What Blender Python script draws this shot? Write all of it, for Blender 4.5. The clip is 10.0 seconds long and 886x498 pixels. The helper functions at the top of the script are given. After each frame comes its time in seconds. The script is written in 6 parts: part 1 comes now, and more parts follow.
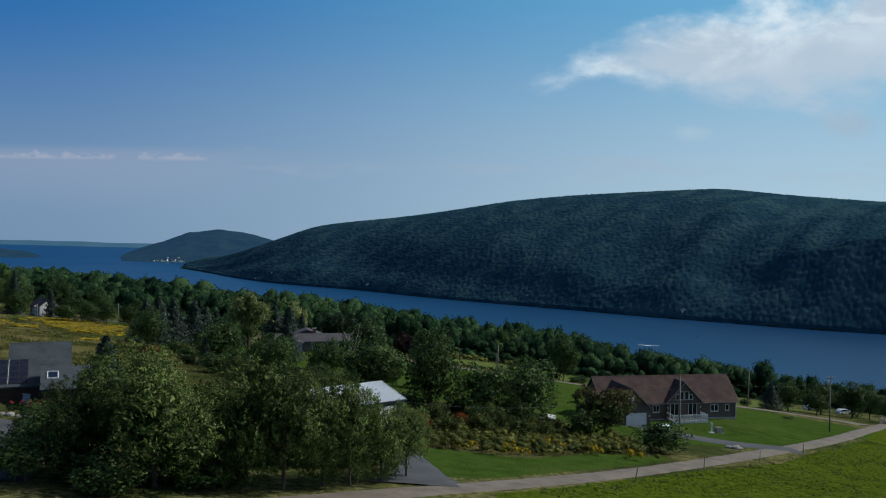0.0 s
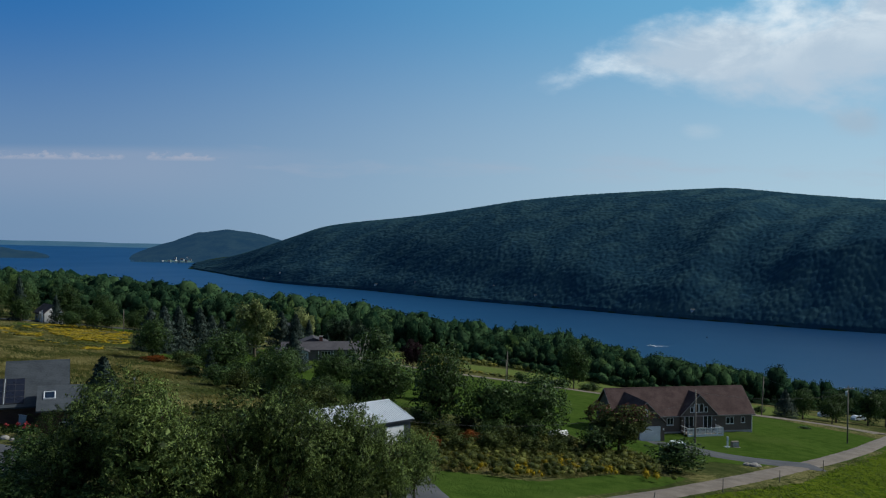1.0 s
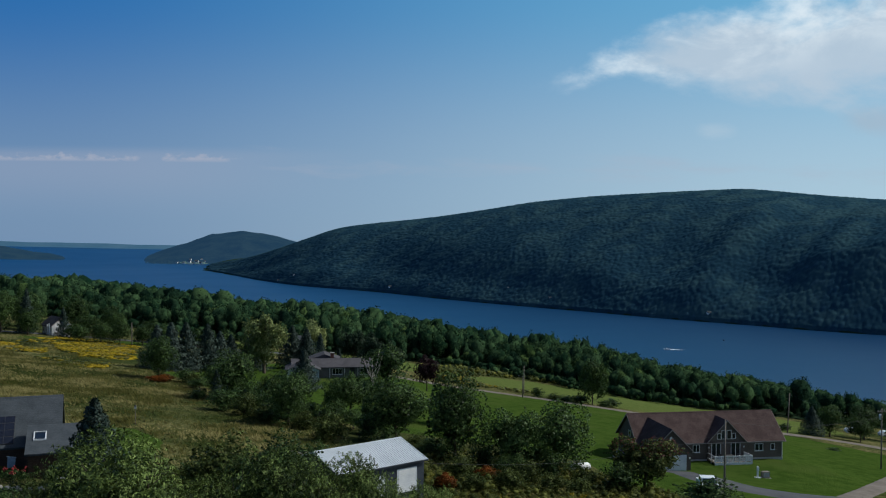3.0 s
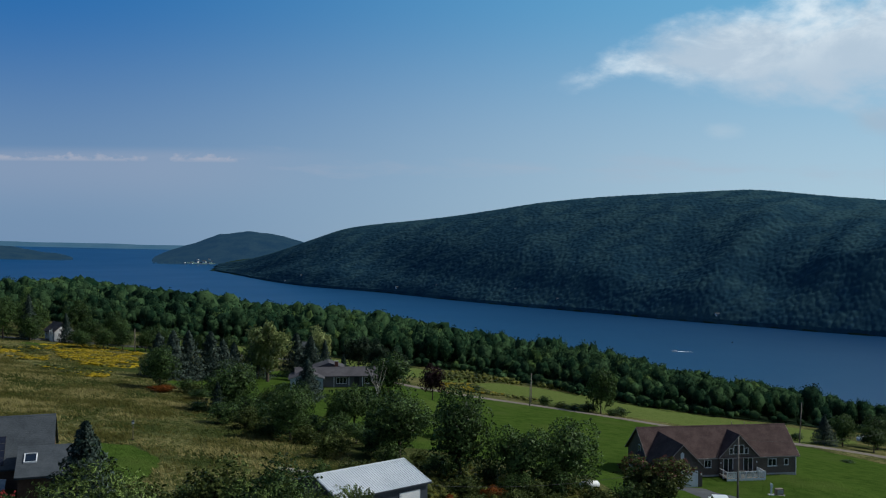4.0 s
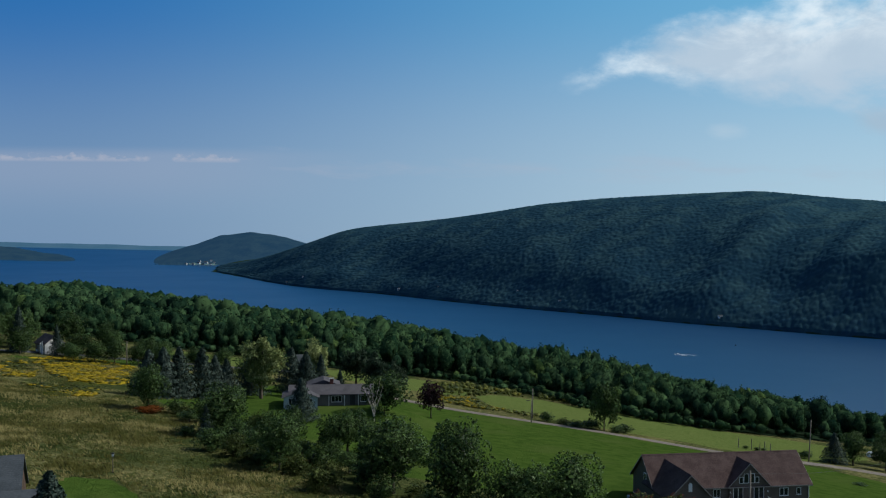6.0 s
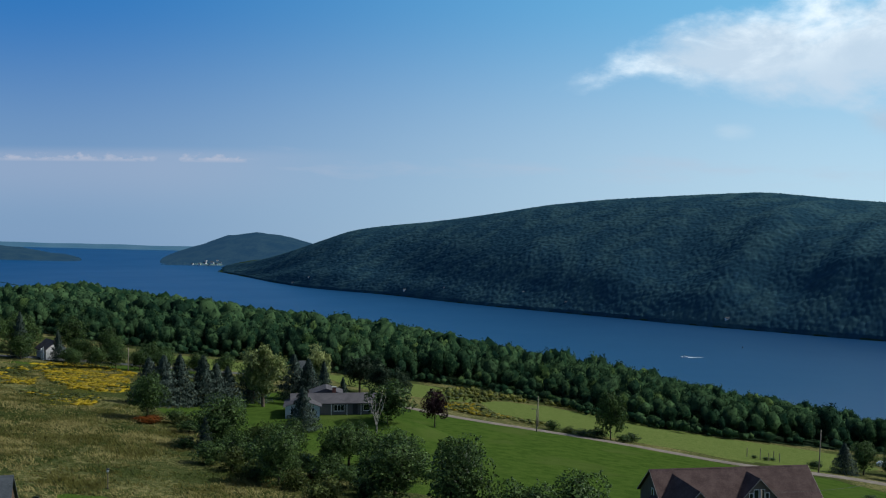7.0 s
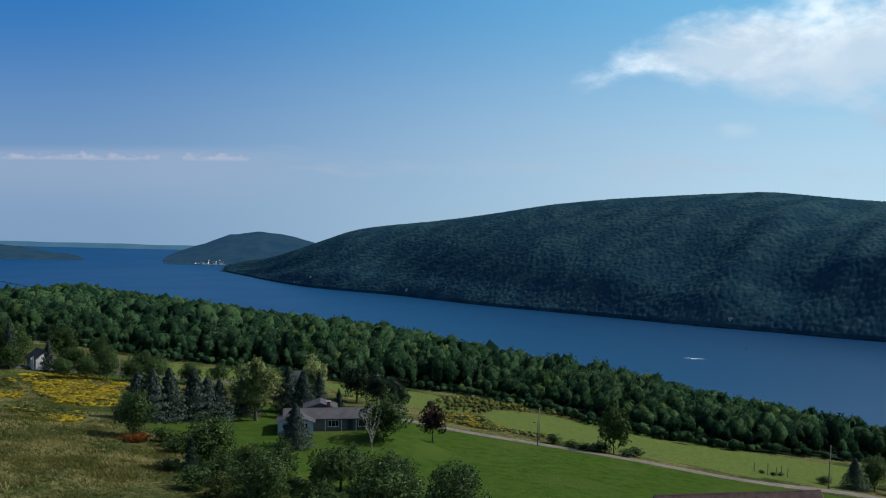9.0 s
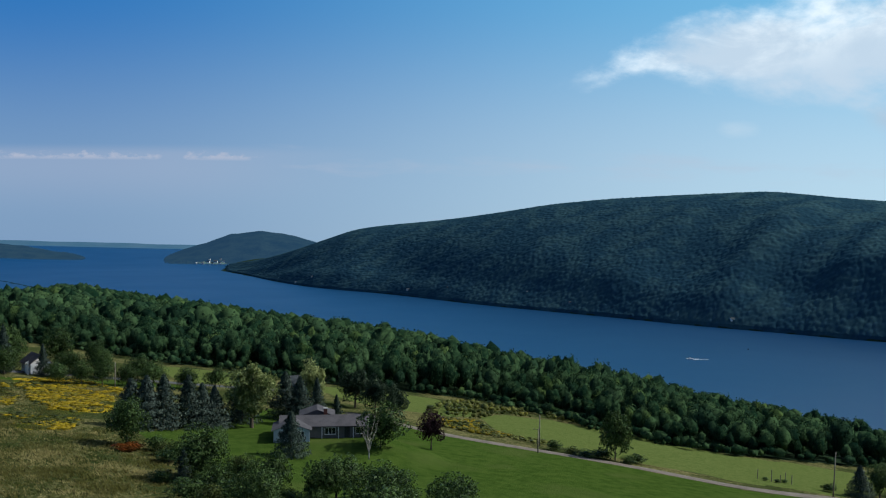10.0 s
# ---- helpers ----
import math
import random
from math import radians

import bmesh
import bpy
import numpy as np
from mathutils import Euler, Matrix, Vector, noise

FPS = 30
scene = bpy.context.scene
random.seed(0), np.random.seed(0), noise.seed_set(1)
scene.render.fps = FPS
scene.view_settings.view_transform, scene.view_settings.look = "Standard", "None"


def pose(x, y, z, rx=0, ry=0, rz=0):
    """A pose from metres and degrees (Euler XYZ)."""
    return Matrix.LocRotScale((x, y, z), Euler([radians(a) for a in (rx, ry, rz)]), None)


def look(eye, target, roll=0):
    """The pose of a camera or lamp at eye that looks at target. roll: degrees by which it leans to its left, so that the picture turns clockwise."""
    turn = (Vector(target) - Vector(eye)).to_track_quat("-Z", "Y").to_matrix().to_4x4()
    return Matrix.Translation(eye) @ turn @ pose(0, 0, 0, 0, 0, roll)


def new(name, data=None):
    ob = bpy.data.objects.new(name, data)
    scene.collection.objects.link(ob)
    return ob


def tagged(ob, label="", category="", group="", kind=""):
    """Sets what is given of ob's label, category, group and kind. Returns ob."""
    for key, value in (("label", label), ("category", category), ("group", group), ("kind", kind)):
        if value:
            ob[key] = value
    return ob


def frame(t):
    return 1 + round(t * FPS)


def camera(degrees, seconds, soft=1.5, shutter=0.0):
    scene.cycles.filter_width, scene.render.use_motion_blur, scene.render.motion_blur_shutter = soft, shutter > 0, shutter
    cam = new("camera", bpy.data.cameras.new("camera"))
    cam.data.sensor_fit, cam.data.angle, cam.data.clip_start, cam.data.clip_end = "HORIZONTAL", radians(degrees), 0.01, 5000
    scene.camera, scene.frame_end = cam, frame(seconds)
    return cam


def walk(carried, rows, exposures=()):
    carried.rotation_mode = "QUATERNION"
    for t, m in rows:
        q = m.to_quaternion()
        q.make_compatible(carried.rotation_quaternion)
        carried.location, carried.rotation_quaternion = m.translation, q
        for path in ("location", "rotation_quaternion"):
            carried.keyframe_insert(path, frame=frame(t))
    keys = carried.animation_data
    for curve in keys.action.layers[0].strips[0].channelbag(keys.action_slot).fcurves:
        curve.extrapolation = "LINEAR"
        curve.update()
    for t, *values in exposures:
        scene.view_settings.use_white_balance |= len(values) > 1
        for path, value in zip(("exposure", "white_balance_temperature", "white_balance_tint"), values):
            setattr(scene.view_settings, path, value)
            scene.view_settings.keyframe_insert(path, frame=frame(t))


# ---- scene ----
# ---------------------------------------------------------------- camera and its flight
cam = camera(49.4, 10.0, soft=1.15)
EXPOSE, KELVIN = -0.2, 6200.0
# seconds, place in metres, then yaw, pitch and lean in degrees
ROWS = [
    (0, 0.694, 3.741, 30.229, -0.15, -0.954, 0.646),
    (0.5, 0.673, 5.348, 31.005, 0.25, -1.019, 0.521),
    (1, 0.63, 7.065, 31.768, 0.333, -1.01, 0.499),
    (1.5, 0.519, 8.585, 32.548, 0.851, -1.031, 0.474),
    (2, 0.516, 10.237, 33.189, 1.225, -1.006, 0.392),
    (2.5, 0.395, 11.804, 33.77, 1.015, -0.99, 0.382),
    (4, 0.636, 16.531, 35.816, 1.601, -0.989, 0.428),
    (4.5, 0.711, 18.109, 36.401, 1.51, -0.957, 0.373),
    (5, 0.875, 19.575, 37.042, 1.751, -0.959, 0.383),
    (5.5, 1.047, 21.086, 37.736, 1.662, -0.976, 0.407),
    (7, 1.465, 25.328, 39.685, 2.1, -0.962, 0.522),
    (7.5, 1.63, 26.751, 40.307, 2.272, -0.996, 0.564),
    (8, 1.876, 28.249, 40.83, 2.405, -1.002, 0.548),
    (8.5, 2.025, 29.79, 41.324, 2.369, -1.009, 0.532),
    (9, 2.175, 31.286, 41.765, 2.265, -1.039, 0.517),
    (9.5, 2.414, 32.794, 42.274, 2.264, -1.076, 0.524),
    (10, 2.566, 34.208, 42.731, 2.349, -1.09, 0.517),
]
walk(cam, [(t, Matrix.Translation((x, y, z)) @ pose(0, 0, 0, 0, 0, yaw) @ pose(0, 0, 0, 90 + pitch) @ pose(0, 0, 0, 0, 0, lean))
           for t, x, y, z, yaw, pitch, lean in ROWS],
     exposures=[(0.0, EXPOSE, KELVIN, 4.0), (5.6, EXPOSE, KELVIN, 4.0), (6.9, EXPOSE + 0.28, KELVIN, 4.0), (10.0, EXPOSE + 0.28, KELVIN, 4.0)])

# ---------------------------------------------------------------- light
SUN_EL, SUN_AZ = 42.0, 77.0          # degrees above the horizon; degrees east of the view's heading (+y)
sun_dir = Vector((math.sin(radians(SUN_AZ)) * math.cos(radians(SUN_EL)), math.cos(radians(SUN_AZ)) * math.cos(radians(SUN_EL)), math.sin(radians(SUN_EL))))
sun = new("sun", bpy.data.lights.new("sun", "SUN"))
sun.data.energy, sun.data.angle, sun.data.color = 3.6, radians(0.6), (1.0, 0.95, 0.88)
sun.matrix_world = look(sun_dir * 100, (0, 0, 0))


class Nodes:
    """Short hand for building a node tree."""

    def __init__(self, tree):
        self.tree = tree

    def add(self, kind, **sets):
        n = self.tree.nodes.new(kind)
        for k, v in sets.items():
            setattr(n, k, v)
        return n

    def put(self, socket, value):
        if isinstance(value, bpy.types.NodeSocket):
            self.tree.links.new(value, socket)
        else:
            socket.default_value = value

    def math(self, op, a, b=0.0, c=0.0, clamp=False):
        n = self.add("ShaderNodeMath", operation=op, use_clamp=clamp)
        for s, v in zip(n.inputs, (a, b, c)):
            self.put(s, v)
        return n.outputs[0]

    def ramp(self, value, lo, hi):
        n = self.add("ShaderNodeMapRange", interpolation_type="SMOOTHSTEP")
        self.put(n.inputs[0], value)
        n.inputs[1].default_value, n.inputs[2].default_value = lo, hi
        return n.outputs[0]

    def noise(self, vec, scale, detail=4.0, rough=0.55, dist=0.0):
        n = self.add("ShaderNodeTexNoise")
        if vec is not None:
            self.put(n.inputs["Vector"], vec)
        n.inputs["Scale"].default_value, n.inputs["Detail"].default_value = scale, detail
        n.inputs["Roughness"].default_value, n.inputs["Distortion"].default_value = rough, dist
        return n.outputs["Fac"]

    def mix(self, fac, a, b, blend="MIX"):
        n = self.add("ShaderNodeMix", data_type="RGBA", blend_type=blend)
        self.put(n.inputs[0], fac)
        self.put(n.inputs[6], a if isinstance(a, bpy.types.NodeSocket) else (*a, 1.0))
        self.put(n.inputs[7], b if isinstance(b, bpy.types.NodeSocket) else (*b, 1.0))
        return n.outputs[2]


def build_world():
    world = bpy.data.worlds.new("sky")
    world.use_nodes = True
    scene.world = world
    t = world.node_tree
    t.nodes.clear()
    N = Nodes(t)
    sky = N.add("ShaderNodeTexSky", sky_type="NISHITA", sun_disc=False)
    sky.sun_elevation, sky.sun_rotation = radians(SUN_EL), radians(SUN_AZ)
    sky.altitude, sky.air_density, sky.dust_density, sky.ozone_density = 1500.0, 0.95, 0.15, 6.0
    co = N.add("ShaderNodeTexCoord").outputs["Generated"]
    sep = N.add("ShaderNodeSeparateXYZ")
    N.put(sep.inputs[0], co)
    dx, dy, dz = sep.outputs
    ahead = N.math("MAXIMUM", dy, 0.02)
    u, v = N.math("DIVIDE", dx, ahead), N.math("DIVIDE", dz, ahead)
    # fleecy texture of the clouds, drawn out sideways
    uv = N.add("ShaderNodeCombineXYZ")
    N.put(uv.inputs[0], N.math("MULTIPLY", u, 0.55)), N.put(uv.inputs[1], v)
    fleece = N.noise(uv.outputs[0], 11.0, 9.0, 0.58, 0.35)
    fine = N.noise(uv.outputs[0], 34.0, 6.0, 0.6, 0.2)
    tex = N.math("ADD", N.math("MULTIPLY", fleece, 0.75), N.math("MULTIPLY", fine, 0.25))
    # the great bank: a wedge with a flat foot, its upper edge climbing to the right
    along = N.math("SUBTRACT", u, 0.078)
    crest = N.math("ADD", 0.155, N.math("SUBTRACT", N.math("MULTIPLY", along, 0.47), N.math("MULTIPLY", N.math("MULTIPLY", along, along), 0.45)))
    under = N.math("DIVIDE", N.math("SUBTRACT", crest, v), 0.016)
    over = N.math("DIVIDE", N.math("SUBTRACT", v, N.math("SUBTRACT", 0.148, N.math("MULTIPLY", N.math("MAXIMUM", along, 0.0), 0.03))), 0.016)
    body = N.math("MINIMUM", N.math("MINIMUM", under, over), 2.2)
    bank = N.ramp(N.math("ADD", body, N.math("MULTIPLY", N.math("SUBTRACT", tex, 0.5), 10.0)), -0.6, 2.2)
    bank = N.math("MULTIPLY", bank, N.ramp(along, -0.015, 0.05))
    bank = N.math("MULTIPLY", bank, 0.95)
    lumps = N.ramp(N.noise(uv.outputs[0], 19.0, 7.0, 0.6, 0.4), 0.36, 0.62)
    # a few small puffs below it
    puff_u, puff_v = N.math("DIVIDE", N.math("SUBTRACT", u, 0.262), 0.030), N.math("DIVIDE", N.math("SUBTRACT", v, 0.106), 0.012)
    puff = N.math("SUBTRACT", 1.0, N.math("ADD", N.math("MULTIPLY", puff_u, puff_u), N.math("MULTIPLY", puff_v, puff_v)))
    puff = N.math("MULTIPLY", N.ramp(N.math("ADD", puff, N.math("MULTIPLY", N.math("SUBTRACT", tex, 0.5), 5.0)), 0.0, 1.8), 0.55)
    scrap_u, scrap_v = N.math("DIVIDE", N.math("SUBTRACT", u, 0.425), 0.040), N.math("DIVIDE", N.math("SUBTRACT", v, 0.116), 0.020)
    scrap = N.math("SUBTRACT", 1.0, N.math("ADD", N.math("MULTIPLY", scrap_u, scrap_u), N.math("MULTIPLY", scrap_v, scrap_v)))
    scrap = N.math("MULTIPLY", N.ramp(N.math("ADD", scrap, N.math("MULTIPLY", N.math("SUBTRACT", tex, 0.5), 5.0)), 0.0, 1.8), 0.6)
    # thin streaks low over the lake
    streak_uv = N.add("ShaderNodeCombineXYZ")
    N.put(streak_uv.inputs[0], N.math("MULTIPLY", u, 0.30)), N.put(streak_uv.inputs[1], N.math("MULTIPLY", v, 1.6))
    wisps = N.noise(streak_uv.outputs[0], 26.0, 6.0, 0.6, 0.2)
    # two flat-based rows of small clouds with puffed tops, and faint wisps under them
    puffs = N.noise(uv.outputs[0], 95.0, 4.0, 0.65, 0.2)
    rows = N.ramp(v, 0.068, 0.076)
    top = N.math("ADD", 0.066, N.math("MULTIPLY", puffs, 0.026))
    rows = N.math("MULTIPLY", rows, N.ramp(N.math("SUBTRACT", top, v), -0.003, 0.007))
    breaks = N.math("MULTIPLY", N.ramp(u, -0.215, -0.255), N.math("SUBTRACT", 1.0, N.math("MULTIPLY", N.ramp(u, -0.345, -0.330), N.ramp(u, -0.310, -0.322))))
    streak = N.math("MULTIPLY", N.math("MULTIPLY", rows, breaks), 0.75)
    band = N.math("SUBTRACT", 1.0, N.math("ABSOLUTE", N.math("DIVIDE", N.math("SUBTRACT", v, 0.066), 0.022)))
    veil = N.math("MULTIPLY", N.ramp(N.math("ADD", band, N.math("MULTIPLY", N.math("SUBTRACT", wisps, 0.5), 5.0)), 0.3, 2.2), 0.34)
    streak = N.math("MAXIMUM", streak, veil)
    dusk = N.math("MULTIPLY", N.math("MULTIPLY", N.ramp(v, 0.090, 0.077), N.ramp(v, 0.0, 0.07)), N.math("MULTIPLY", N.ramp(u, -0.05, -0.35), 0.28))
    streak = N.math("MAXIMUM", streak, dusk)
    # the sky ahead: deep blue high and away from the sun, paling towards the horizon and the sun's side
    side = N.ramp(u, -0.5, 0.5)
    high = N.ramp(v, 0.04, 0.26)
    above = N.mix(side, (0.30, 1.66, 4.60), (1.9, 4.9, 7.5))
    below = N.mix(side, (1.85, 2.92, 4.80), (4.9, 6.5, 7.8))
    ahead_only = N.math("MULTIPLY", N.ramp(dy, 0.25, 0.65), 0.92)
    hazy = N.mix(ahead_only, sky.outputs[0], N.mix(high, below, above))
    # the haze is bright round the sun, out to the side
    toward = N.add("ShaderNodeVectorMath", operation="DOT_PRODUCT")
    N.put(toward.inputs[0], co)
    toward.inputs[1].default_value = sun_dir
    hazy = N.mix(N.ramp(toward.outputs["Value"], 0.5, 1.05), hazy, (9.5, 9.7, 10.0))
    # darker overhead, away from the sun
    hazy = N.mix(N.ramp(dz, 0.3, 0.85), hazy, N.mix(1.0, hazy, (0.60, 0.60, 0.64), "MULTIPLY"))
    out = N.mix(streak, hazy, (4.9, 4.9, 5.9))
    out = N.mix(puff, out, (6.6, 7.2, 8.0))
    out = N.mix(scrap, out, (4.6, 5.2, 6.2))
    out = N.mix(bank, out, N.mix(N.math("MULTIPLY", lumps, N.ramp(under, 6.0, -0.5)), (5.6, 6.5, 7.7), (10.8, 10.9, 11.1)))
    bg = N.add("ShaderNodeBackground")
    N.put(bg.inputs[0], out)
    bg.inputs[1].default_value = 0.1
    end = N.add("ShaderNodeOutputWorld")
    N.put(end.inputs[0], bg.outputs[0])


build_world()

# ---------------------------------------------------------------- materials
MATS = {}


def surface(name, dark, light, scale=1.0, rough=0.8, bump=0.3, fine=12.0, metal=0.0, spec=0.3, third=None, third_scale=0.1):
    """A rough surface whose colour wanders between two tones at two sizes, in metres."""
    m = bpy.data.materials.new(name)
    m.use_nodes = True
    N = Nodes(m.node_tree)
    p = m.node_tree.nodes["Principled BSDF"]
    co = N.add("ShaderNodeNewGeometry").outputs["Position"]
    a, b = N.noise(co, scale, 5.0), N.noise(co, scale * fine, 4.0, 0.65)
    f = N.ramp(N.math("ADD", N.math("MULTIPLY", a, 0.6), N.math("MULTIPLY", b, 0.4)), 0.32, 0.68)
    c = N.mix(f, dark, light)
    if third:
        c = N.mix(N.ramp(N.noise(co, third_scale, 4.0), 0.48, 0.66), c, third)
    N.put(p.inputs["Base Color"], c)
    p.inputs["Roughness"].default_value, p.inputs["Metallic"].default_value = rough, metal
    p.inputs["Specular IOR Level"].default_value = spec
    if bump:
        bn = N.add("ShaderNodeBump")
        bn.inputs["Strength"].default_value, bn.inputs["Distance"].default_value = bump, 0.3 / scale / fine
        N.put(bn.inputs["Height"], b)
        N.put(p.inputs["Normal"], bn.outputs[0])
    MATS[name] = m
    return m


def foliage(name, dark, light, clump=0.35, through_light=0.3, gloss=0.06, relief=0.0, single=0.5, kinds=False):
    """Leaves: each leaf its own tone, clumps of them lighter or darker, some light coming through."""
    m = bpy.data.materials.new(name)
    m.use_nodes = True
    N = Nodes(m.node_tree)
    p = m.node_tree.nodes["Principled BSDF"]
    geo = N.add("ShaderNodeNewGeometry")
    patch = N.ramp(N.noise(geo.outputs["Position"], clump, 3.0), 0.34, 0.66)
    f = N.math("ADD", N.math("MULTIPLY", geo.outputs["Random Per Island"], single), N.math("MULTIPLY", patch, 1.0 - single))
    who = N.add("ShaderNodeObjectInfo").outputs["Random"]
    f = N.math("ADD", f, N.math("MULTIPLY", N.math("SUBTRACT", who, 0.5), 0.26))
    c = N.mix(N.ramp(f, 0.15, 0.98), dark, light)
    if kinds:
        # each tree of a wood has the tone of its kind: blue-green and dark, plain, grey-green or yellowish
        tone = N.add("ShaderNodeAttribute", attribute_name="tone").outputs["Fac"]
        c = N.mix(N.ramp(tone, 0.40, 0.05), c, N.mix(1.0, c, (0.50, 0.58, 0.72), "MULTIPLY"))
        c = N.mix(N.ramp(tone, 0.62, 0.82), c, N.mix(1.0, c, (1.16, 1.12, 1.18), "MULTIPLY"))
        c = N.mix(N.ramp(tone, 0.84, 0.97), c, N.mix(1.0, c, (1.30, 1.16, 0.80), "MULTIPLY"))
    N.put(p.inputs["Base Color"], c)
    p.inputs["Roughness"].default_value, p.inputs["Specular IOR Level"].default_value = 0.48, gloss
    if relief:
        bn = N.add("ShaderNodeBump")
        bn.inputs["Strength"].default_value, bn.inputs["Distance"].default_value = 1.0, 0.5 / relief
        N.put(bn.inputs["Height"], N.noise(geo.outputs["Position"], relief, 3.0, 0.7))
        N.put(p.inputs["Normal"], bn.outputs[0])
    tr = N.add("ShaderNodeBsdfTranslucent")
    N.put(tr.inputs[0], N.mix(0.5, c, light))
    mixer = N.add("ShaderNodeMixShader")
    mixer.inputs[0].default_value = through_light
    N.put(mixer.inputs[1], p.outputs[0]), N.put(mixer.inputs[2], tr.outputs[0])
    N.put(m.node_tree.nodes["Material Output"].inputs[0], mixer.outputs[0])
    MATS[name] = m
    return m


def haze_glow_material(name, dark, light, scale, haze_glow, amount):
    """Far country, its blue distance haze painted on as a glow of its own surface."""
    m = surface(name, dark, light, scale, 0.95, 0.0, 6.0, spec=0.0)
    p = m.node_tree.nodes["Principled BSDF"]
    p.inputs["Emission Color"].default_value, p.inputs["Emission Strength"].default_value = (*haze_glow, 1.0), amount
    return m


def ground_material():
    """Meadow, mown lawn, goldenrod, pasture and wood floor, by what grows where."""
    m = bpy.data.materials.new("ground_cover")
    m.use_nodes = True
    N = Nodes(m.node_tree)
    p = m.node_tree.nodes["Principled BSDF"]
    co = N.add("ShaderNodeNewGeometry").outputs["Position"]
    big, mid, fine = N.noise(co, 0.06, 4.0), N.noise(co, 0.45, 5.0, 0.6), N.noise(co, 5.0, 4.0, 0.7)
    combed = N.noise(co, 0.8, 5.0, 0.6, 1.6)
    tan = N.mix(N.ramp(combed, 0.35, 0.65), (0.074, 0.080, 0.026), (0.196, 0.178, 0.076))
    green = N.mix(N.ramp(mid, 0.3, 0.7), (0.034, 0.048, 0.015), (0.064, 0.076, 0.026))
    meadow = N.mix(N.ramp(N.math("ADD", N.math("MULTIPLY", big, 0.75), N.math("MULTIPLY", combed, 0.25)), 0.44, 0.58), green, tan)
    lawn = N.mix(N.ramp(mid, 0.3, 0.7), (0.040, 0.074, 0.013), (0.064, 0.104, 0.019))
    lawn = N.mix(N.ramp(big, 0.5, 0.7), lawn, (0.072, 0.102, 0.024))
    pasture = N.mix(N.ramp(combed, 0.35, 0.65), (0.048, 0.080, 0.006), (0.100, 0.128, 0.014))
    hay = N.mix(N.ramp(combed, 0.3, 0.7), (0.086, 0.124, 0.030), (0.140, 0.168, 0.050))
    rod = N.mix(N.ramp(N.noise(co, 0.16, 4.0, 0.6), 0.46, 0.56), (0.070, 0.085, 0.016), (0.36, 0.265, 0.020))
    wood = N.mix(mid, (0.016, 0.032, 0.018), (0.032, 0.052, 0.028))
    c = meadow
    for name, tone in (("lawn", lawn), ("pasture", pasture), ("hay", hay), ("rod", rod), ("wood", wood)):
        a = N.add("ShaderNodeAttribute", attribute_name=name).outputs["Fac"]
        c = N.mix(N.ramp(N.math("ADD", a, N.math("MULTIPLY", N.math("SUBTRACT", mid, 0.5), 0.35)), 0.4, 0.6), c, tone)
    c = N.mix(N.math("MULTIPLY", fine, 0.5), c, N.mix(1.0, c, (0.55, 0.55, 0.55), "MULTIPLY"))
    N.put(p.inputs["Base Color"], c)
    p.inputs["Roughness"].default_value, p.inputs["Specular IOR Level"].default_value = 0.95, 0.0
    bn = N.add("ShaderNodeBump")
    bn.inputs["Strength"].default_value, bn.inputs["Distance"].default_value = 0.7, 0.3
    N.put(bn.inputs["Height"], N.math("ADD", N.math("MULTIPLY", fine, 0.4), N.math("MULTIPLY", combed, 1.2)))
    N.put(p.inputs["Normal"], bn.outputs[0])
    MATS["ground_cover"] = m
    return m


def water_material():
    m = bpy.data.materials.new("lake_water")
    m.use_nodes = True
    N = Nodes(m.node_tree)
    p = m.node_tree.nodes["Principled BSDF"]
    co = N.add("ShaderNodeNewGeometry").outputs["Position"]
    ruffled = N.noise(co, 0.004, 4.0, 0.6, 0.4)
    N.put(p.inputs["Base Color"], N.mix(ruffled, (0.002, 0.033, 0.100), (0.003, 0.041, 0.118)))
    N.put(p.inputs["Roughness"], N.math("ADD", 0.34, N.math("MULTIPLY", ruffled, 0.10)))
    p.inputs["IOR"].default_value = 1.33
    p.inputs["Specular Tint"].default_value = (0.60, 0.93, 1.0, 1.0)
    MATS["lake_water"] = m
    return m


ground_material(), water_material()
surface("gravel", (0.115, 0.094, 0.076), (0.205, 0.172, 0.140), 0.5, 0.95, 0.4, 14)
surface("asphalt", (0.05, 0.052, 0.058), (0.085, 0.085, 0.09), 0.4, 0.9, 0.3, 20)
surface("bark", (0.05, 0.038, 0.028), (0.12, 0.095, 0.07), 3.0, 0.95, 0.7, 6)
surface("birch_bark", (0.30, 0.26, 0.22), (0.50, 0.46, 0.40), 2.0, 0.85, 0.3, 6)
surface("concrete", (0.30, 0.29, 0.27), (0.42, 0.40, 0.37), 1.0, 0.9, 0.2, 10)
foliage("maple_leaf", (0.007, 0.020, 0.005), (0.104, 0.168, 0.050), 0.9, 0.22, 0.1, single=0.65)
foliage("willow_leaf", (0.004, 0.014, 0.003), (0.210, 0.285, 0.080), 0.8, 0.14, 0.08, single=0.55)
foliage("yellow_leaf", (0.06, 0.09, 0.022), (0.40, 0.44, 0.18), 0.5, 0.25)
foliage("spruce_leaf", (0.012, 0.026, 0.020), (0.104, 0.140, 0.114), 1.2, 0.05, 0.05, single=0.7)
foliage("pine_leaf", (0.012, 0.028, 0.016), (0.06, 0.088, 0.05), 0.6, 0.1)
foliage("plum_leaf", (0.012, 0.008, 0.010), (0.042, 0.020, 0.024), 0.6, 0.2)
foliage("wood_leaf", (0.009, 0.028, 0.015), (0.060, 0.108, 0.046), 0.5, 0.12, 0.0, 1.8, single=0.65, kinds=True)
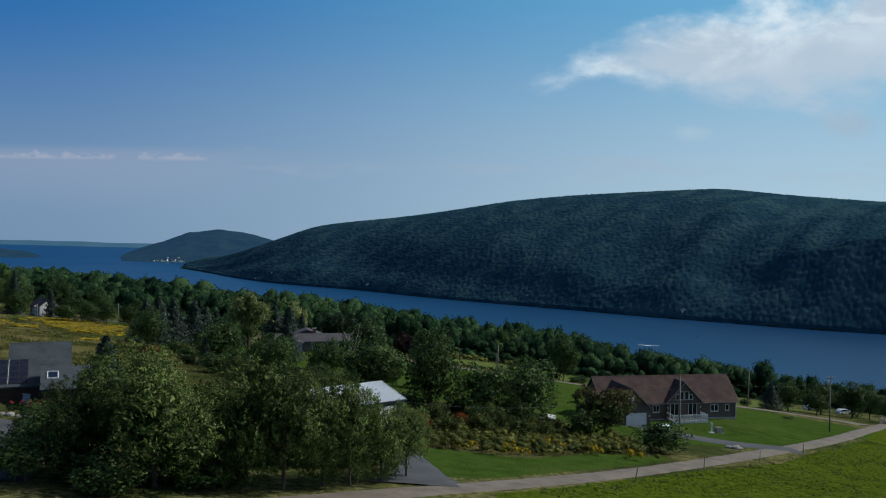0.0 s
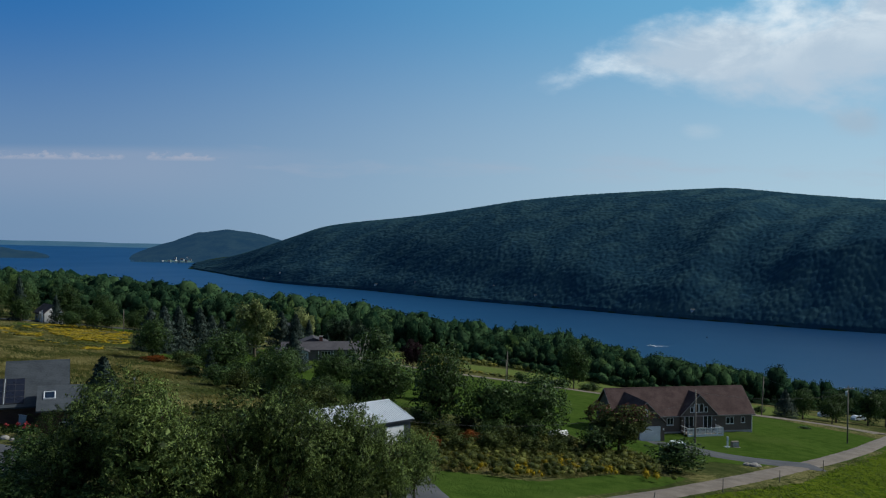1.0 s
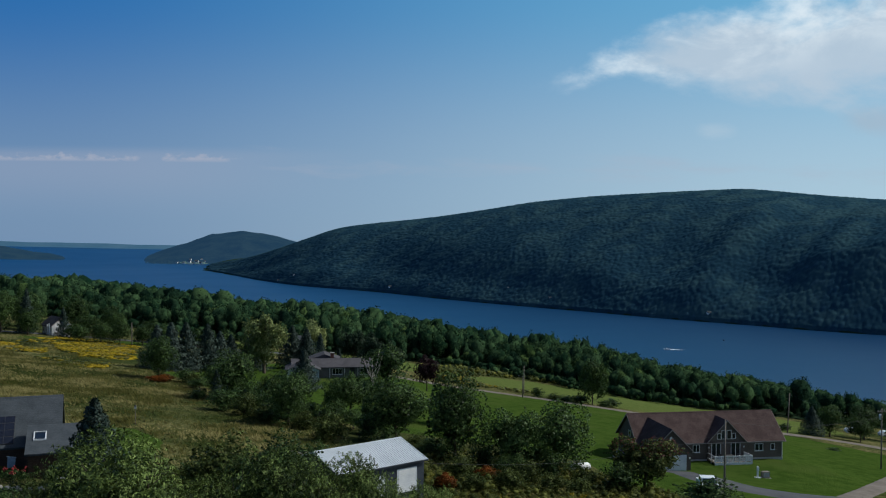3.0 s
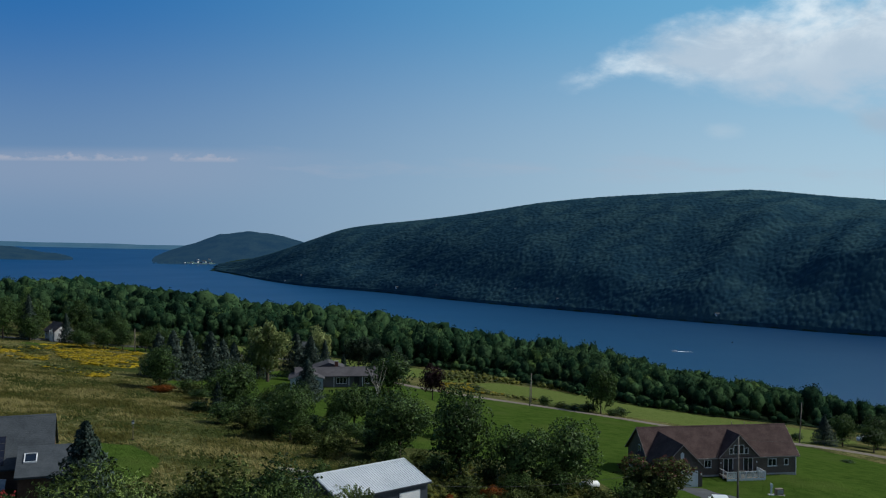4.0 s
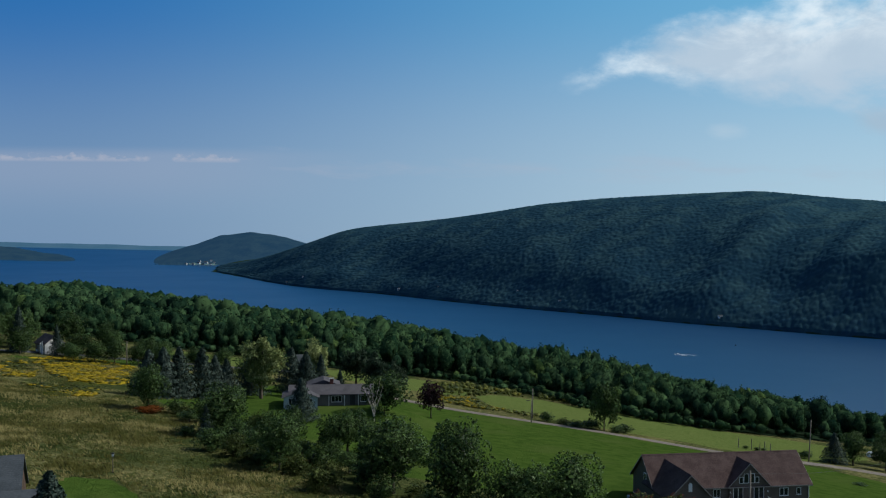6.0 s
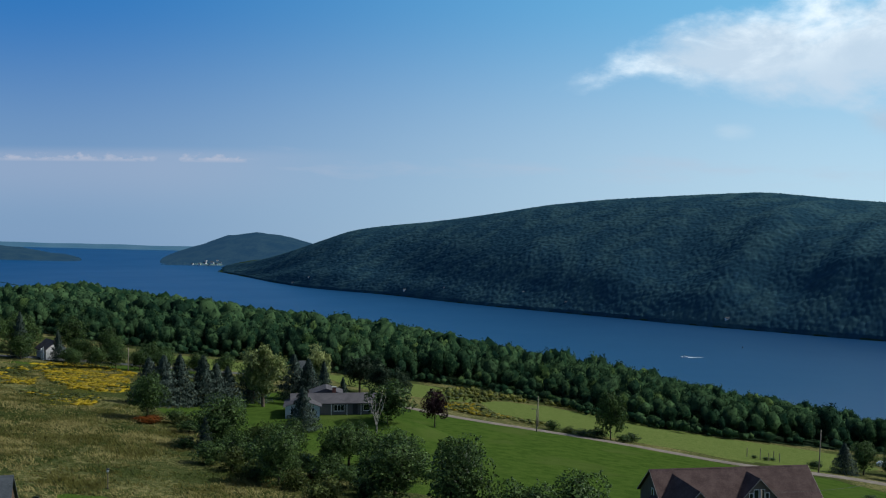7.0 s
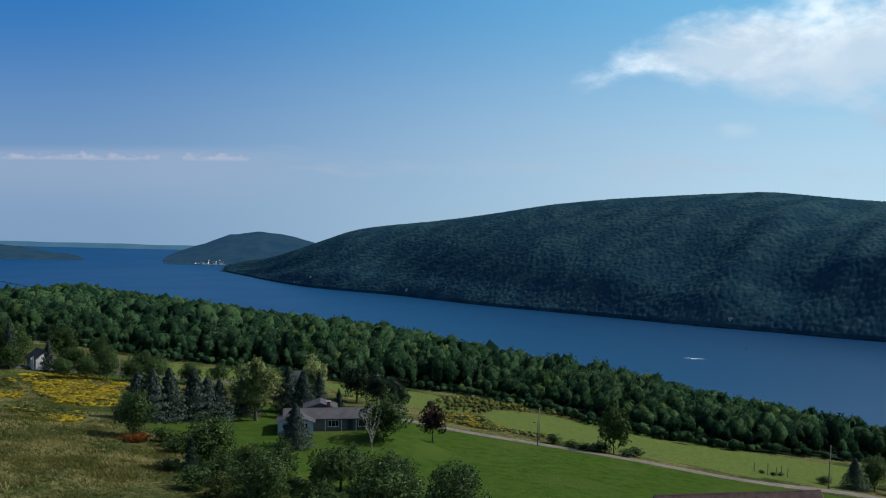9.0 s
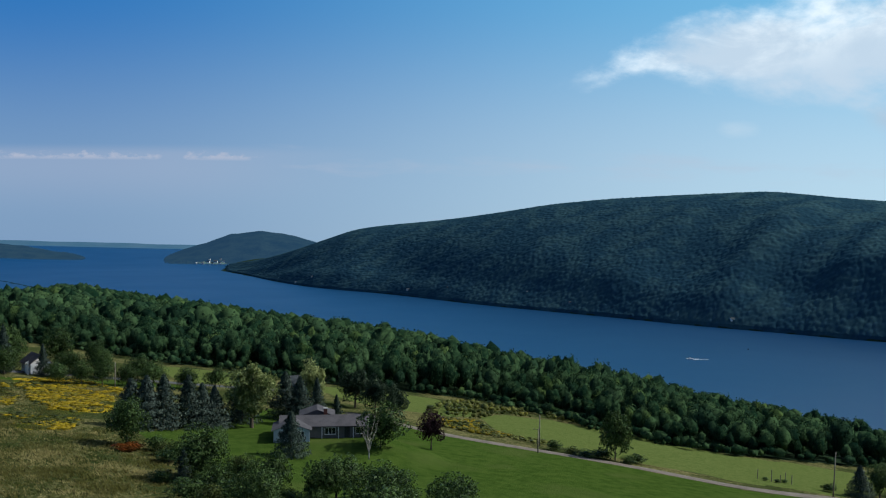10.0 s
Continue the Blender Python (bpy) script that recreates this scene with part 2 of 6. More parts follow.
# leaves of the far hill: blue distance haze is mixed into their colour
foliage("hazed_hill_leaf", (0.020, 0.053, 0.077), (0.036, 0.078, 0.093), 0.02, 0.0, 0.0, 0.0, single=0.0, kinds=True)
foliage("pasture_grass", (0.040, 0.075, 0.008), (0.105, 0.145, 0.022), 0.25, 0.4, 0.03)
foliage("red_leaf", (0.06, 0.022, 0.018), (0.17, 0.065, 0.05))
foliage("weed_leaf", (0.040, 0.052, 0.011), (0.180, 0.192, 0.045), 0.5, 0.3, single=0.5, kinds=True)
foliage("rust_leaf", (0.050, 0.032, 0.008), (0.28, 0.085, 0.020))
foliage("shrub_leaf", (0.022, 0.034, 0.007), (0.128, 0.160, 0.048), 0.8, 0.2)
foliage("dry_grass", (0.080, 0.080, 0.021), (0.31, 0.270, 0.112), 0.16, 0.4, 0.03, single=0.35)
foliage("green_grass", (0.044, 0.060, 0.014), (0.125, 0.130, 0.040), 0.12, 0.4, 0.03, single=0.3)
foliage("goldenrod", (0.19, 0.16, 0.016), (0.42, 0.30, 0.016), 0.25, 0.3, 0.03, single=0.4)
foliage("turning_leaf", (0.016, 0.032, 0.008), (0.165, 0.188, 0.058), 0.9, 0.2)

# ---------------------------------------------------------------- the lie of the land
LAKE = -94.0
SHORE, LAND, ALONG = (89.0, 823.0), (-0.774, -0.633), (-0.633, 0.774)     # the near shore: a point, the way inland, the way along it
RISE_S = [-200, 0, 100, 200, 300, 388, 425, 462, 500, 545, 590, 700, 1000, 1600]
RISE_Z = [-25, 0, 31, 53, 70, 84.2, 89.8, 95, 99.6, 104.8, 110, 121, 150, 200]
# the hill over the water: heading (as a slope to the right), depth of its shore, depth and height of its crest
HILL_U = [-0.60, -0.30, -0.272, -0.223, -0.177, -0.13, -0.094, -0.047, 0.0, 0.07, 0.13, 0.19, 0.245, 0.29, 0.37, 0.46, 0.6, 1.2]
HILL_D = [3600, 3400, 3160, 2536, 2278, 2160, 2100, 1929, 1810, 1680, 1590, 1496, 1430, 1385, 1300, 1238, 1150, 900]
HILL_Z = [-130, -110, -97, -53, -3, 43, 55, 65, 78, 101, 111, 115, 118, 120, 104, 92, 82, 76]
HILL_W = [500, 500, 450, 420, 440, 460, 470, 480, 480, 480, 480, 480, 480, 480, 480, 480, 480, 480]



def eased(values, wide=13):
    """A run of heights or depths over even headings, its corners rounded off."""
    v = np.interp(np.linspace(-0.6, 1.2, 361), HEADS, values)
    for _ in range(2):
        v = np.convolve(np.pad(v, wide // 2, mode="edge"), np.ones(wide) / wide, mode="valid")
    return v


HEADS = HILL_U
HILL_D, HILL_Z, HILL_W = eased(HILL_D), eased(HILL_Z, 5), eased(HILL_W)
HILL_U = np.linspace(-0.6, 1.2, 361)


def inland(x, y):
    return (x - SHORE[0]) * LAND[0] + (y - SHORE[1]) * LAND[1]


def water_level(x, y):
    """The lake, its far reaches drawn in and raised to fit the camera's view, so that its twenty kilometres end within
    five.
    """
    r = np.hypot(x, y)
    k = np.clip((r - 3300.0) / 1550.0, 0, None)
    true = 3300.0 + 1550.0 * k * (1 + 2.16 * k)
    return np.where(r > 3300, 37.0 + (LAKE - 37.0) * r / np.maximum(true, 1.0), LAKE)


def waves(x, y, size, seed=0.0):
    a = np.sin(x / size + 1.3 * np.sin(y / size * 0.7 + seed)) * np.cos(y / size * 0.9 + seed * 2.1)
    b = np.sin((x + y) / size * 1.9 + seed) * np.cos((x - y) / size * 1.6 + 0.5)
    return 0.6 * a + 0.4 * b


def height(x, y):
    x, y = np.asarray(x, float), np.asarray(y, float)
    s = inland(x, y)
    near = sum(np.interp(s + o, RISE_S, RISE_Z) for o in (-30, -15, 0, 15, 30)) / 5 + LAKE
    near = near + waves(x, y, 17.0) * 0.12 + waves(x, y, 60.0, 1.0) * np.clip((s - 20) / 300, 0, 1) * np.clip((y - 280) / 200, 0, 1) * 1.6
    # the levelled ground round the grey house
    near = near + (PAD_Z - near) * np.clip(1.6 - np.hypot((x - 36.0) / 15.0, (y - 157.0) / 11.0), 0, 0.9) / 0.9
    near = near + (RANCH_Z - near) * np.clip(1.6 - np.hypot((x + 27.0) / 15.0, (y - 209.0) / 9.0), 0, 0.9) / 0.9
    # up the lake the land is lowered, mainly by heading, to fit the camera's skyline
    up_lake = (x - SHORE[0]) * ALONG[0] + (y - SHORE[1]) * ALONG[1]
    aside = np.clip((-0.40 - x / np.maximum(y, 1.0)) / 0.09, 0, 1)
    near = near - np.clip(s / 100, 0, 1) * np.clip((y - 400) / 300, 0, 1) * (13 * aside * aside * (3 - 2 * aside) + 0.04 * np.clip(up_lake - 400, 0, 1500))
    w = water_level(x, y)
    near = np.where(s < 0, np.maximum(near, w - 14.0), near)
    # the far side
    u = x / np.maximum(y, 1.0)
    d0, top, wide = (np.interp(u, HILL_U, v) for v in (HILL_D, HILL_Z, HILL_W))
    k = (y - d0) / wide
    gully = 1 + 0.035 * np.sin(u * 19 + 5 * k + 2 * np.sin(k * 3)) + 0.015 * np.sin(u * 47 - 6 * k)
    up = np.where(k < 1, 1 - (1 - np.clip(k, 0, 1)) ** 1.55 * (1 + (gully - 1) * np.clip(k * 6, 0, 1)), 1 - (k - 1) ** 2 * 0.22)
    hill = w - 1.0 + (top - w) * np.clip(up, -0.1, 1)
    side = u - 0.15 * k
    body = np.clip(k * 4, 0, 1) * np.clip((0.96 - k) * 2.6, 0, 1)
    # made-up relief: a slope turned from the sun stands in for cloud shadow
    shade_spur = 11 * np.exp(-((side - 0.225) / 0.04) ** 2) - 6 * np.exp(-((side - 0.15) / 0.05) ** 2) + 55 * np.clip((side - 0.255) / 0.17, 0, 1)
    shade_spur = shade_spur + 1.5 * np.sin(side * 61 + 1.2 * np.sin(k * 4)) + 1.5 * np.sin(side * 113 + 2)
    hill = hill + shade_spur * body
    hill = np.where(k > 0, hill, w - 14.0)
    return np.where((y > 700) & (s < -150), np.maximum(hill, w - 14.0), near)


PAD_Z, RANCH_Z = 1.0, 4.6


def ground_z(x, y):
    return float(height(x, y))


def inside(px, py, poly):
    """How far inside a polygon, 0 outside, for arrays."""
    hit = np.zeros(px.shape, bool)
    n = len(poly)
    for i in range(n):
        (ax, ay), (bx, by) = poly[i], poly[(i + 1) % n]
        if ay == by:
            continue
        cross = ((ay > py) != (by > py)) & (px < (bx - ax) * (py - ay) / (by - ay) + ax)
        hit ^= cross
    return hit


LAWNS = [
    [(-59, 203), (-38, 174), (-23, 157), (-8, 151), (4, 148), (17, 142), (20, 122), (30, 124), (47, 129), (62, 150), (84, 186), (84, 200), (72, 220), (51, 222), (31, 233), (14, 240), (-5, 248), (-11, 256), (-46, 254), (-50, 218)],
    [(-44, 130), (-39, 130), (-34, 124), (-32, 114), (-34, 105), (-45, 110)],
    [(-4, 84), (4, 85), (12, 93), (22, 103), (27, 111), (18, 108), (9, 99), (0, 100), (-4, 95)],
    [(5, 79), (41, 116), (71, 162), (112, 240), (160, 240), (120, 120), (60, 60), (10, 60)],
    [(-122, 250), (-88, 276), (-74, 283), (-73, 272), (-92, 258)],
]
HAYS = [[(16, 254), (34, 243), (56, 233), (78, 232), (98, 258), (100, 282), (84, 287), (66, 285), (49, 300), (23, 318), (8, 312), (2, 296), (6, 270)],
        [(-30, 290), (-7, 284), (1, 294), (-1, 328), (-18, 338), (-41, 333), (-49, 318)],
        [(-78, 288), (-58, 306), (-74, 336), (-97, 325)]]
RODS = [[(-109, 258), (-99, 268), (-83, 259), (-71, 223), (-77, 212), (-90, 228)], [(-87, 208), (-72, 211), (-68, 196), (-76, 193)],
        [(1.5, 112), (1.5, 100), (10.5, 100), (23, 106), (21, 113), (13, 114)], [(-7, 260), (6, 254), (14, 250), (20, 254), (6, 263), (2, 282), (-7, 278)],
        [(-105, 247), (-94, 230), (-89, 217), (-95, 215), (-111, 236)]]


def wood_edge(x, y):
    """Depth into the woods that fall to the lake, in metres; below 0: open land."""
    w = (x - SHORE[0]) * ALONG[0] + (y - SHORE[1]) * ALONG[1]
    edge = np.interp(w, [-900, -560, -424, -412, -402, -390, -368, -342, -312, -304, -295, -290, -267, -259, -200, 0, 900],
                     [245, 250, 268, 316, 352, 362, 360, 358, 360, 366, 392, 415, 428, 446, 490, 520, 570])
    return edge + 5 * waves(x, y, 9.0, 2.0) - inland(x, y)


# ---------------------------------------------------------------- mesh helpers
def mesh_from(name, verts, quads=None, tris=None, materials=(), index=None, smooth=False, normals=None):
    """A mesh from arrays of vertices and of faces."""
    me = bpy.data.meshes.new(name)
    quads = np.zeros((0, 4), int) if quads is None else np.asarray(quads).reshape(-1, 4)
    tris = np.zeros((0, 3), int) if tris is None else np.asarray(tris).reshape(-1, 3)
    verts = np.asarray(verts, np.float32).reshape(-1, 3)
    me.vertices.add(len(verts))
    me.vertices.foreach_set("co", verts.ravel())
    me.loops.add(quads.size + tris.size)
    me.loops.foreach_set("vertex_index", np.concatenate([quads.ravel(), tris.ravel()]).astype(np.int32))
    me.polygons.add(len(quads) + len(tris))
    me.polygons.foreach_set("loop_start", np.concatenate([np.arange(len(quads)) * 4, quads.size + np.arange(len(tris)) * 3]).astype(np.int32))
    for m in materials:
        me.materials.append(m)
    if index is not None:
        me.polygons.foreach_set("material_index", np.asarray(index, np.int32))
    me.update(calc_edges=True)
    me.polygons.foreach_set("use_smooth", np.full(len(me.polygons), smooth or normals is not None))
    if normals is not None:
        me.normals_split_custom_set_from_vertices(normals.tolist())
    return me


def thing(name, label, category, x=0.0, y=0.0, z=0.0, turn=0.0, group=""):
    ob = tagged(new(name), label, category, group)
    ob.matrix_world = pose(x, y, z, 0, 0, turn)
    return ob


def part(name, bm, material, parent, label="", smooth=False):
    me = bpy.data.meshes.new(name)
    if smooth:
        for f in bm.faces:
            f.smooth = True
    bm.to_mesh(me)
    bm.free()
    me.materials.append(MATS[material] if isinstance(material, str) else material)
    ob = new(name, me)
    ob.parent = parent
    return tagged(ob, label)


def box(bm, x0, x1, y0, y1, z0, z1):
    v = [bm.verts.new(c) for c in ((x0, y0, z0), (x1, y0, z0), (x1, y1, z0), (x0, y1, z0), (x0, y0, z1), (x1, y0, z1), (x1, y1, z1), (x0, y1, z1))]
    for f in ((3, 2, 1, 0), (4, 5, 6, 7), (0, 1, 5, 4), (1, 2, 6, 5), (2, 3, 7, 6), (3, 0, 4, 7)):
        bm.faces.new([v[i] for i in f])
    return bm


def prism(bm, outline, axis, lo, hi):
    """A polygon in the plane across an axis, drawn out along it from lo to hi."""
    put = {"x": lambda a, b, k: (k, a, b), "y": lambda a, b, k: (a, k, b), "z": lambda a, b, k: (a, b, k)}[axis]
    v0 = [bm.verts.new(put(a, b, lo)) for a, b in outline]
    v1 = [bm.verts.new(put(a, b, hi)) for a, b in outline]
    n = len(outline)
    bm.faces.new(v0[::-1]), bm.faces.new(v1)
    for i in range(n):
        bm.faces.new((v0[i], v0[(i + 1) % n], v1[(i + 1) % n], v1[i]))
    bmesh.ops.recalc_face_normals(bm, faces=bm.faces[:])
    return bm


def rod(bm, a, b, r0, r1=None, seg=8):
    """A round bar from a to b."""
    r1 = r0 if r1 is None else r1
    a, b = Vector(a), Vector(b)
    d = (b - a).normalized()
    side = d.orthogonal().normalized()
    up = d.cross(side)
    ring = lambda c, r: [bm.verts.new(c + (side * math.cos(k) + up * math.sin(k)) * r) for k in (2 * math.pi * i / seg for i in range(seg))]
    v0, v1 = ring(a, r0), ring(b, r1)
    for i in range(seg):
        bm.faces.new((v0[i], v0[(i + 1) % seg], v1[(i + 1) % seg], v1[i]))
    bm.faces.new(v0[::-1]), bm.faces.new(v1)
    return bm


B = bmesh.new


# ---------------------------------------------------------------- ground, lake and far country
def polar(angles, radii):
    a, r = np.meshgrid(np.radians(angles), radii)
    x, y = r * np.sin(a), r * np.cos(a)
    n, m = len(radii), len(angles)
    i = np.arange((n - 1) * m).reshape(n - 1, m)
    j = np.roll(i, -1, axis=1)
    return x.ravel(), y.ravel(), np.stack([i, j, j + m, i + m], -1).reshape(-1, 4)


def build_ground():
    angles = np.concatenate([np.arange(-36, 36, 0.33), np.arange(36, 324, 3.0)])
    radii = np.concatenate([np.linspace(0.02, 50, 18), 50 * 1.0165 ** np.arange(1, 280)])
    radii = radii[radii < 4880]
    x, y, quads = polar(angles, radii)
    z = height(x, y)
    me = mesh_from("ground", np.stack([x, y, z], -1), quads[:, ::-1], None, [MATS["ground_cover"]], smooth=True)
    for name, polys in (("lawn", LAWNS), ("pasture", LAWNS[3:4]), ("hay", HAYS), ("rod", RODS[:2] + RODS[4:])):
        v = np.zeros(len(x))
        for p in polys:
            for ox, oy in ((0, 0), (0.7, 0), (-0.7, 0), (0, 0.9), (0, -0.9)):
                v += inside(x + ox, y + oy, p) * 0.2
        me.attributes.new(name, "FLOAT", "POINT").data.foreach_set("value", np.clip(v, 0, 1).astype(np.float32))
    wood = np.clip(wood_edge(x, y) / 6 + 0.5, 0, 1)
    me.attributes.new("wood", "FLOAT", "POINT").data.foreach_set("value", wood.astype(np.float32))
    tagged(new("ground", me), "sloping hillside of meadow, lawn and wood floor", "ground", kind="structure")


def build_lake():
    angles = np.concatenate([np.arange(-40, 40, 1.0), np.arange(40, 320, 5.0)])
    radii = np.concatenate([np.linspace(150, 3300, 30), np.linspace(3360, 4860, 26)])
    x, y, quads = polar(angles, radii)
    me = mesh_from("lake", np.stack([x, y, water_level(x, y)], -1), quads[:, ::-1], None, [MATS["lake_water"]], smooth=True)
    tagged(new("water", me), "wide blue lake, lightly ruffled by wind", "lake", kind="structure")


def far_land(name, label, u0, u1, d0, d1, top, material, seed, power=1.0):
    """Country beyond the water: a long low form between two headings, from its shore back to its crest."""
    us, ks = np.linspace(u0, u1, 70), np.linspace(-0.05, 1.6, 30)
    u, k = np.meshgrid(us, ks)
    y = d0 + (d1 - d0) * k
    x = u * y
    q = (u - u0) / (u1 - u0)
    form = np.interp(q, np.linspace(0, 1, len(top)), top)
    form = form + 1.2 * np.sin(q * 37 + seed) + 0.7 * np.sin(q * 83 + 2 * seed)
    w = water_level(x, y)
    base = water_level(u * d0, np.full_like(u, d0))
    up = np.where(k < 1, np.sin(np.clip(k, 0, 1) * math.pi / 2) ** power, 1 - (k - 1) ** 2)
    z = base - 2 + np.maximum(form, 0) * up
    n, m = u.shape
    i = (np.arange(n - 1)[:, None] * m + np.arange(m - 1)[None, :]).ravel()
    quads = np.stack([i, i + 1, i + m + 1, i + m], -1)
    me = mesh_from(name, np.stack([x, y, z], -1).reshape(-1, 3), quads, None, [material], smooth=True)
    return tagged(new(name, me), label, "hill", kind="structure")


build_ground()
build_lake()
# the far lands glow faintly blue, in place of haze before them
near_haze_glow = haze_glow_material("wooded_distance", (0.003, 0.010, 0.012), (0.018, 0.030, 0.024), 0.016, (0.085, 0.24, 0.52), 0.16)
far_haze_glow = haze_glow_material("hazy_distance", (0.02, 0.04, 0.03), (0.04, 0.06, 0.05), 0.01, (0.11, 0.29, 0.58), 0.32)
far_land("backdrop_hill", "wooded blue-green hill across the far water", -0.345, -0.12, 3540, 4080, [0, 32, 70, 110, 125, 116, 86, 62, 40], near_haze_glow, 1.0, 0.8)
far_land("backdrop_ridge", "low hazy shore at the end of the lake", -0.62, 0.1, 4330, 4480, [24, 22, 23, 21, 21, 22, 21, 22, 22], far_haze_glow, 2.0)
far_land("backdrop_shore", "low hazy wooded point on the far shore", -0.66, -0.372, 3560, 3900, [66, 66, 64, 60, 56, 44, 24, 9, 0], near_haze_glow, 3.0, 0.8)

field_haze_glow = haze_glow_material("pale_distance", (0.05, 0.08, 0.05), (0.10, 0.13, 0.07), 0.02, (0.12, 0.24, 0.42), 0.24)
far_land("backdrop_field", "pale mown field on the far shore", -0.300, -0.262, 3528, 3556, [0, 7, 9, 10, 9, 10, 9, 7, 0], field_haze_glow, 4.0)
far_land("backdrop_point", "low wooded point beyond the near hill", -0.335, -0.285, 3500, 3560, [0, 5, 8, 10, 11, 11, 10, 6, 0], near_haze_glow, 5.0)


# ---------------------------------------------------------------- roads and drives
def strip(name, points, widths, material, label, lift=0.06, kind="structure", crown=0.04):
    """A road draped over the ground along a smooth line."""
    p = np.array(points, float)
    t = np.concatenate([[0], np.cumsum(np.hypot(*np.diff(p, axis=0).T))])
    n = int(t[-1] / 1.2) + 2
    k = np.linspace(0, t[-1], n)
    x, y, w = np.interp(k, t, p[:, 0]), np.interp(k, t, p[:, 1]), np.interp(k, t, widths)
    for _ in range(60):
        x[1:-1], y[1:-1] = (x[:-2] + 2 * x[1:-1] + x[2:]) / 4, (y[:-2] + 2 * y[1:-1] + y[2:]) / 4
    dx, dy = np.gradient(x), np.gradient(y)
    l = np.hypot(dx, dy)
    nx, ny = -dy / l, dx / l
    verts = []
    offs = np.linspace(-0.5, 0.5, 7)
    rag = 0.12 * np.sin(k * 1.7) + 0.1 * np.sin(k * 0.61 + 2)
    mid = height(x, y)
    for o in offs:
        ww = w + (rag if abs(o) > 0.4 else 0)
        px, py = x + nx * o * ww, y + ny * o * ww
        verts.append(np.stack([px, py, height(px, py) + lift + crown * (1 - 4 * o * o) - (0.12 if abs(o) > 0.4 else 0)], -1))
    verts = np.stack(verts, 1).reshape(-1, 3)
    i = (np.arange(n - 1)[:, None] * 7 + np.arange(6)[None, :]).ravel()
    quads = np.stack([i, i + 7, i + 8, i + 1], -1)
    me = mesh_from(name, verts, quads[:, ::-1], None, [MATS[material]], smooth=True)
    return tagged(new(name, me), label, "road", kind=kind)


strip("road", [(-39.7, 40.7), (-21.7, 57.7), (-4.2, 73.8), (4.5, 82.0), (12.4, 89.6), (22.2, 99.4), (36.0, 116.8), (49.3, 134.2), (66.1, 159.5), (85.3, 192.7), (110.3, 237.7), (138.3, 299.7)],
      [3.6] * 12, "gravel", "pale gravel country road curving past the pasture")
strip("road_2", [(95, 213), (92, 222), (82, 227), (73, 227.5), (62, 224), (51.7, 223.5), (33.5, 234.5), (15, 239.5), (-4.6, 246.5), (-13, 252), (-29, 265)],
      [8, 7.5, 6.6, 6, 5.4, 4.6, 4.2, 4.2, 4.2, 4, 4], "gravel", "gravel lane running behind the grey house", lift=0.1)
strip("driveway", [(48.2, 131), (42, 130), (36.5, 130.5), (32, 134), (30.4, 141), (30.2, 147.6)], [7.6, 6.4, 6.4, 7.2, 6.8, 6.2], "asphalt", "dark asphalt driveway to the garage door", lift=0.09)
strip("driveway_2", [(-0.5, 79.5), (-1, 84), (-2.4, 91), (-3.0, 97), (-4.0, 103.5)], [9, 6, 4.5, 4, 4], "asphalt", "dark asphalt drive up to the metal barn", lift=0.09)
strip("driveway_3", [(-29, 66), (-31.5, 76), (-33, 84), (-35.5, 89.5), (-40, 91), (-50, 91.5)], [6, 6, 6, 5.5, 5, 5], "asphalt", "paved drive beside the dark-roofed house", lift=0.09)
strip("road_3", [(-130, 262), (-105, 276), (-88, 281), (-70, 289), (-52, 300)], [4.5] * 5, "asphalt", "grey lane beyond the goldenrod", lift=0.1)


# ---------------------------------------------------------------- trees
def leaf_quads(rng, at, out, size, aspect=0.6, droop=0.0, turn=0.55):
    """A small diamond for each point: out is the way it faces."""
    n = len(at)
    r = rng.normal(size=(n, 3))
    nrm = out * 0.9 + r * 0.75
    nrm /= np.linalg.norm(nrm, axis=1, keepdims=True) + 1e-9
    a = np.cross(nrm, rng.normal(size=(n, 3)))
    a[:, 2] -= droop
    a -= nrm * (a * nrm).sum(1, keepdims=True)
    a /= np.linalg.norm(a, axis=1, keepdims=True) + 1e-9
    b = np.cross(nrm, a)
    s = size * rng.uniform(0.6, 1.35, (n, 1))
    fold = nrm * s * 0.18
    v = np.stack([at - a * s, at - b * s * aspect + fold, at + a * s, at + b * s * aspect + fold], 1)
    soft = out + nrm * turn
    return v.reshape(-1, 3), np.arange(n * 4).reshape(-1, 4), np.repeat(soft / np.linalg.norm(soft, axis=1, keepdims=True), 4, axis=0)


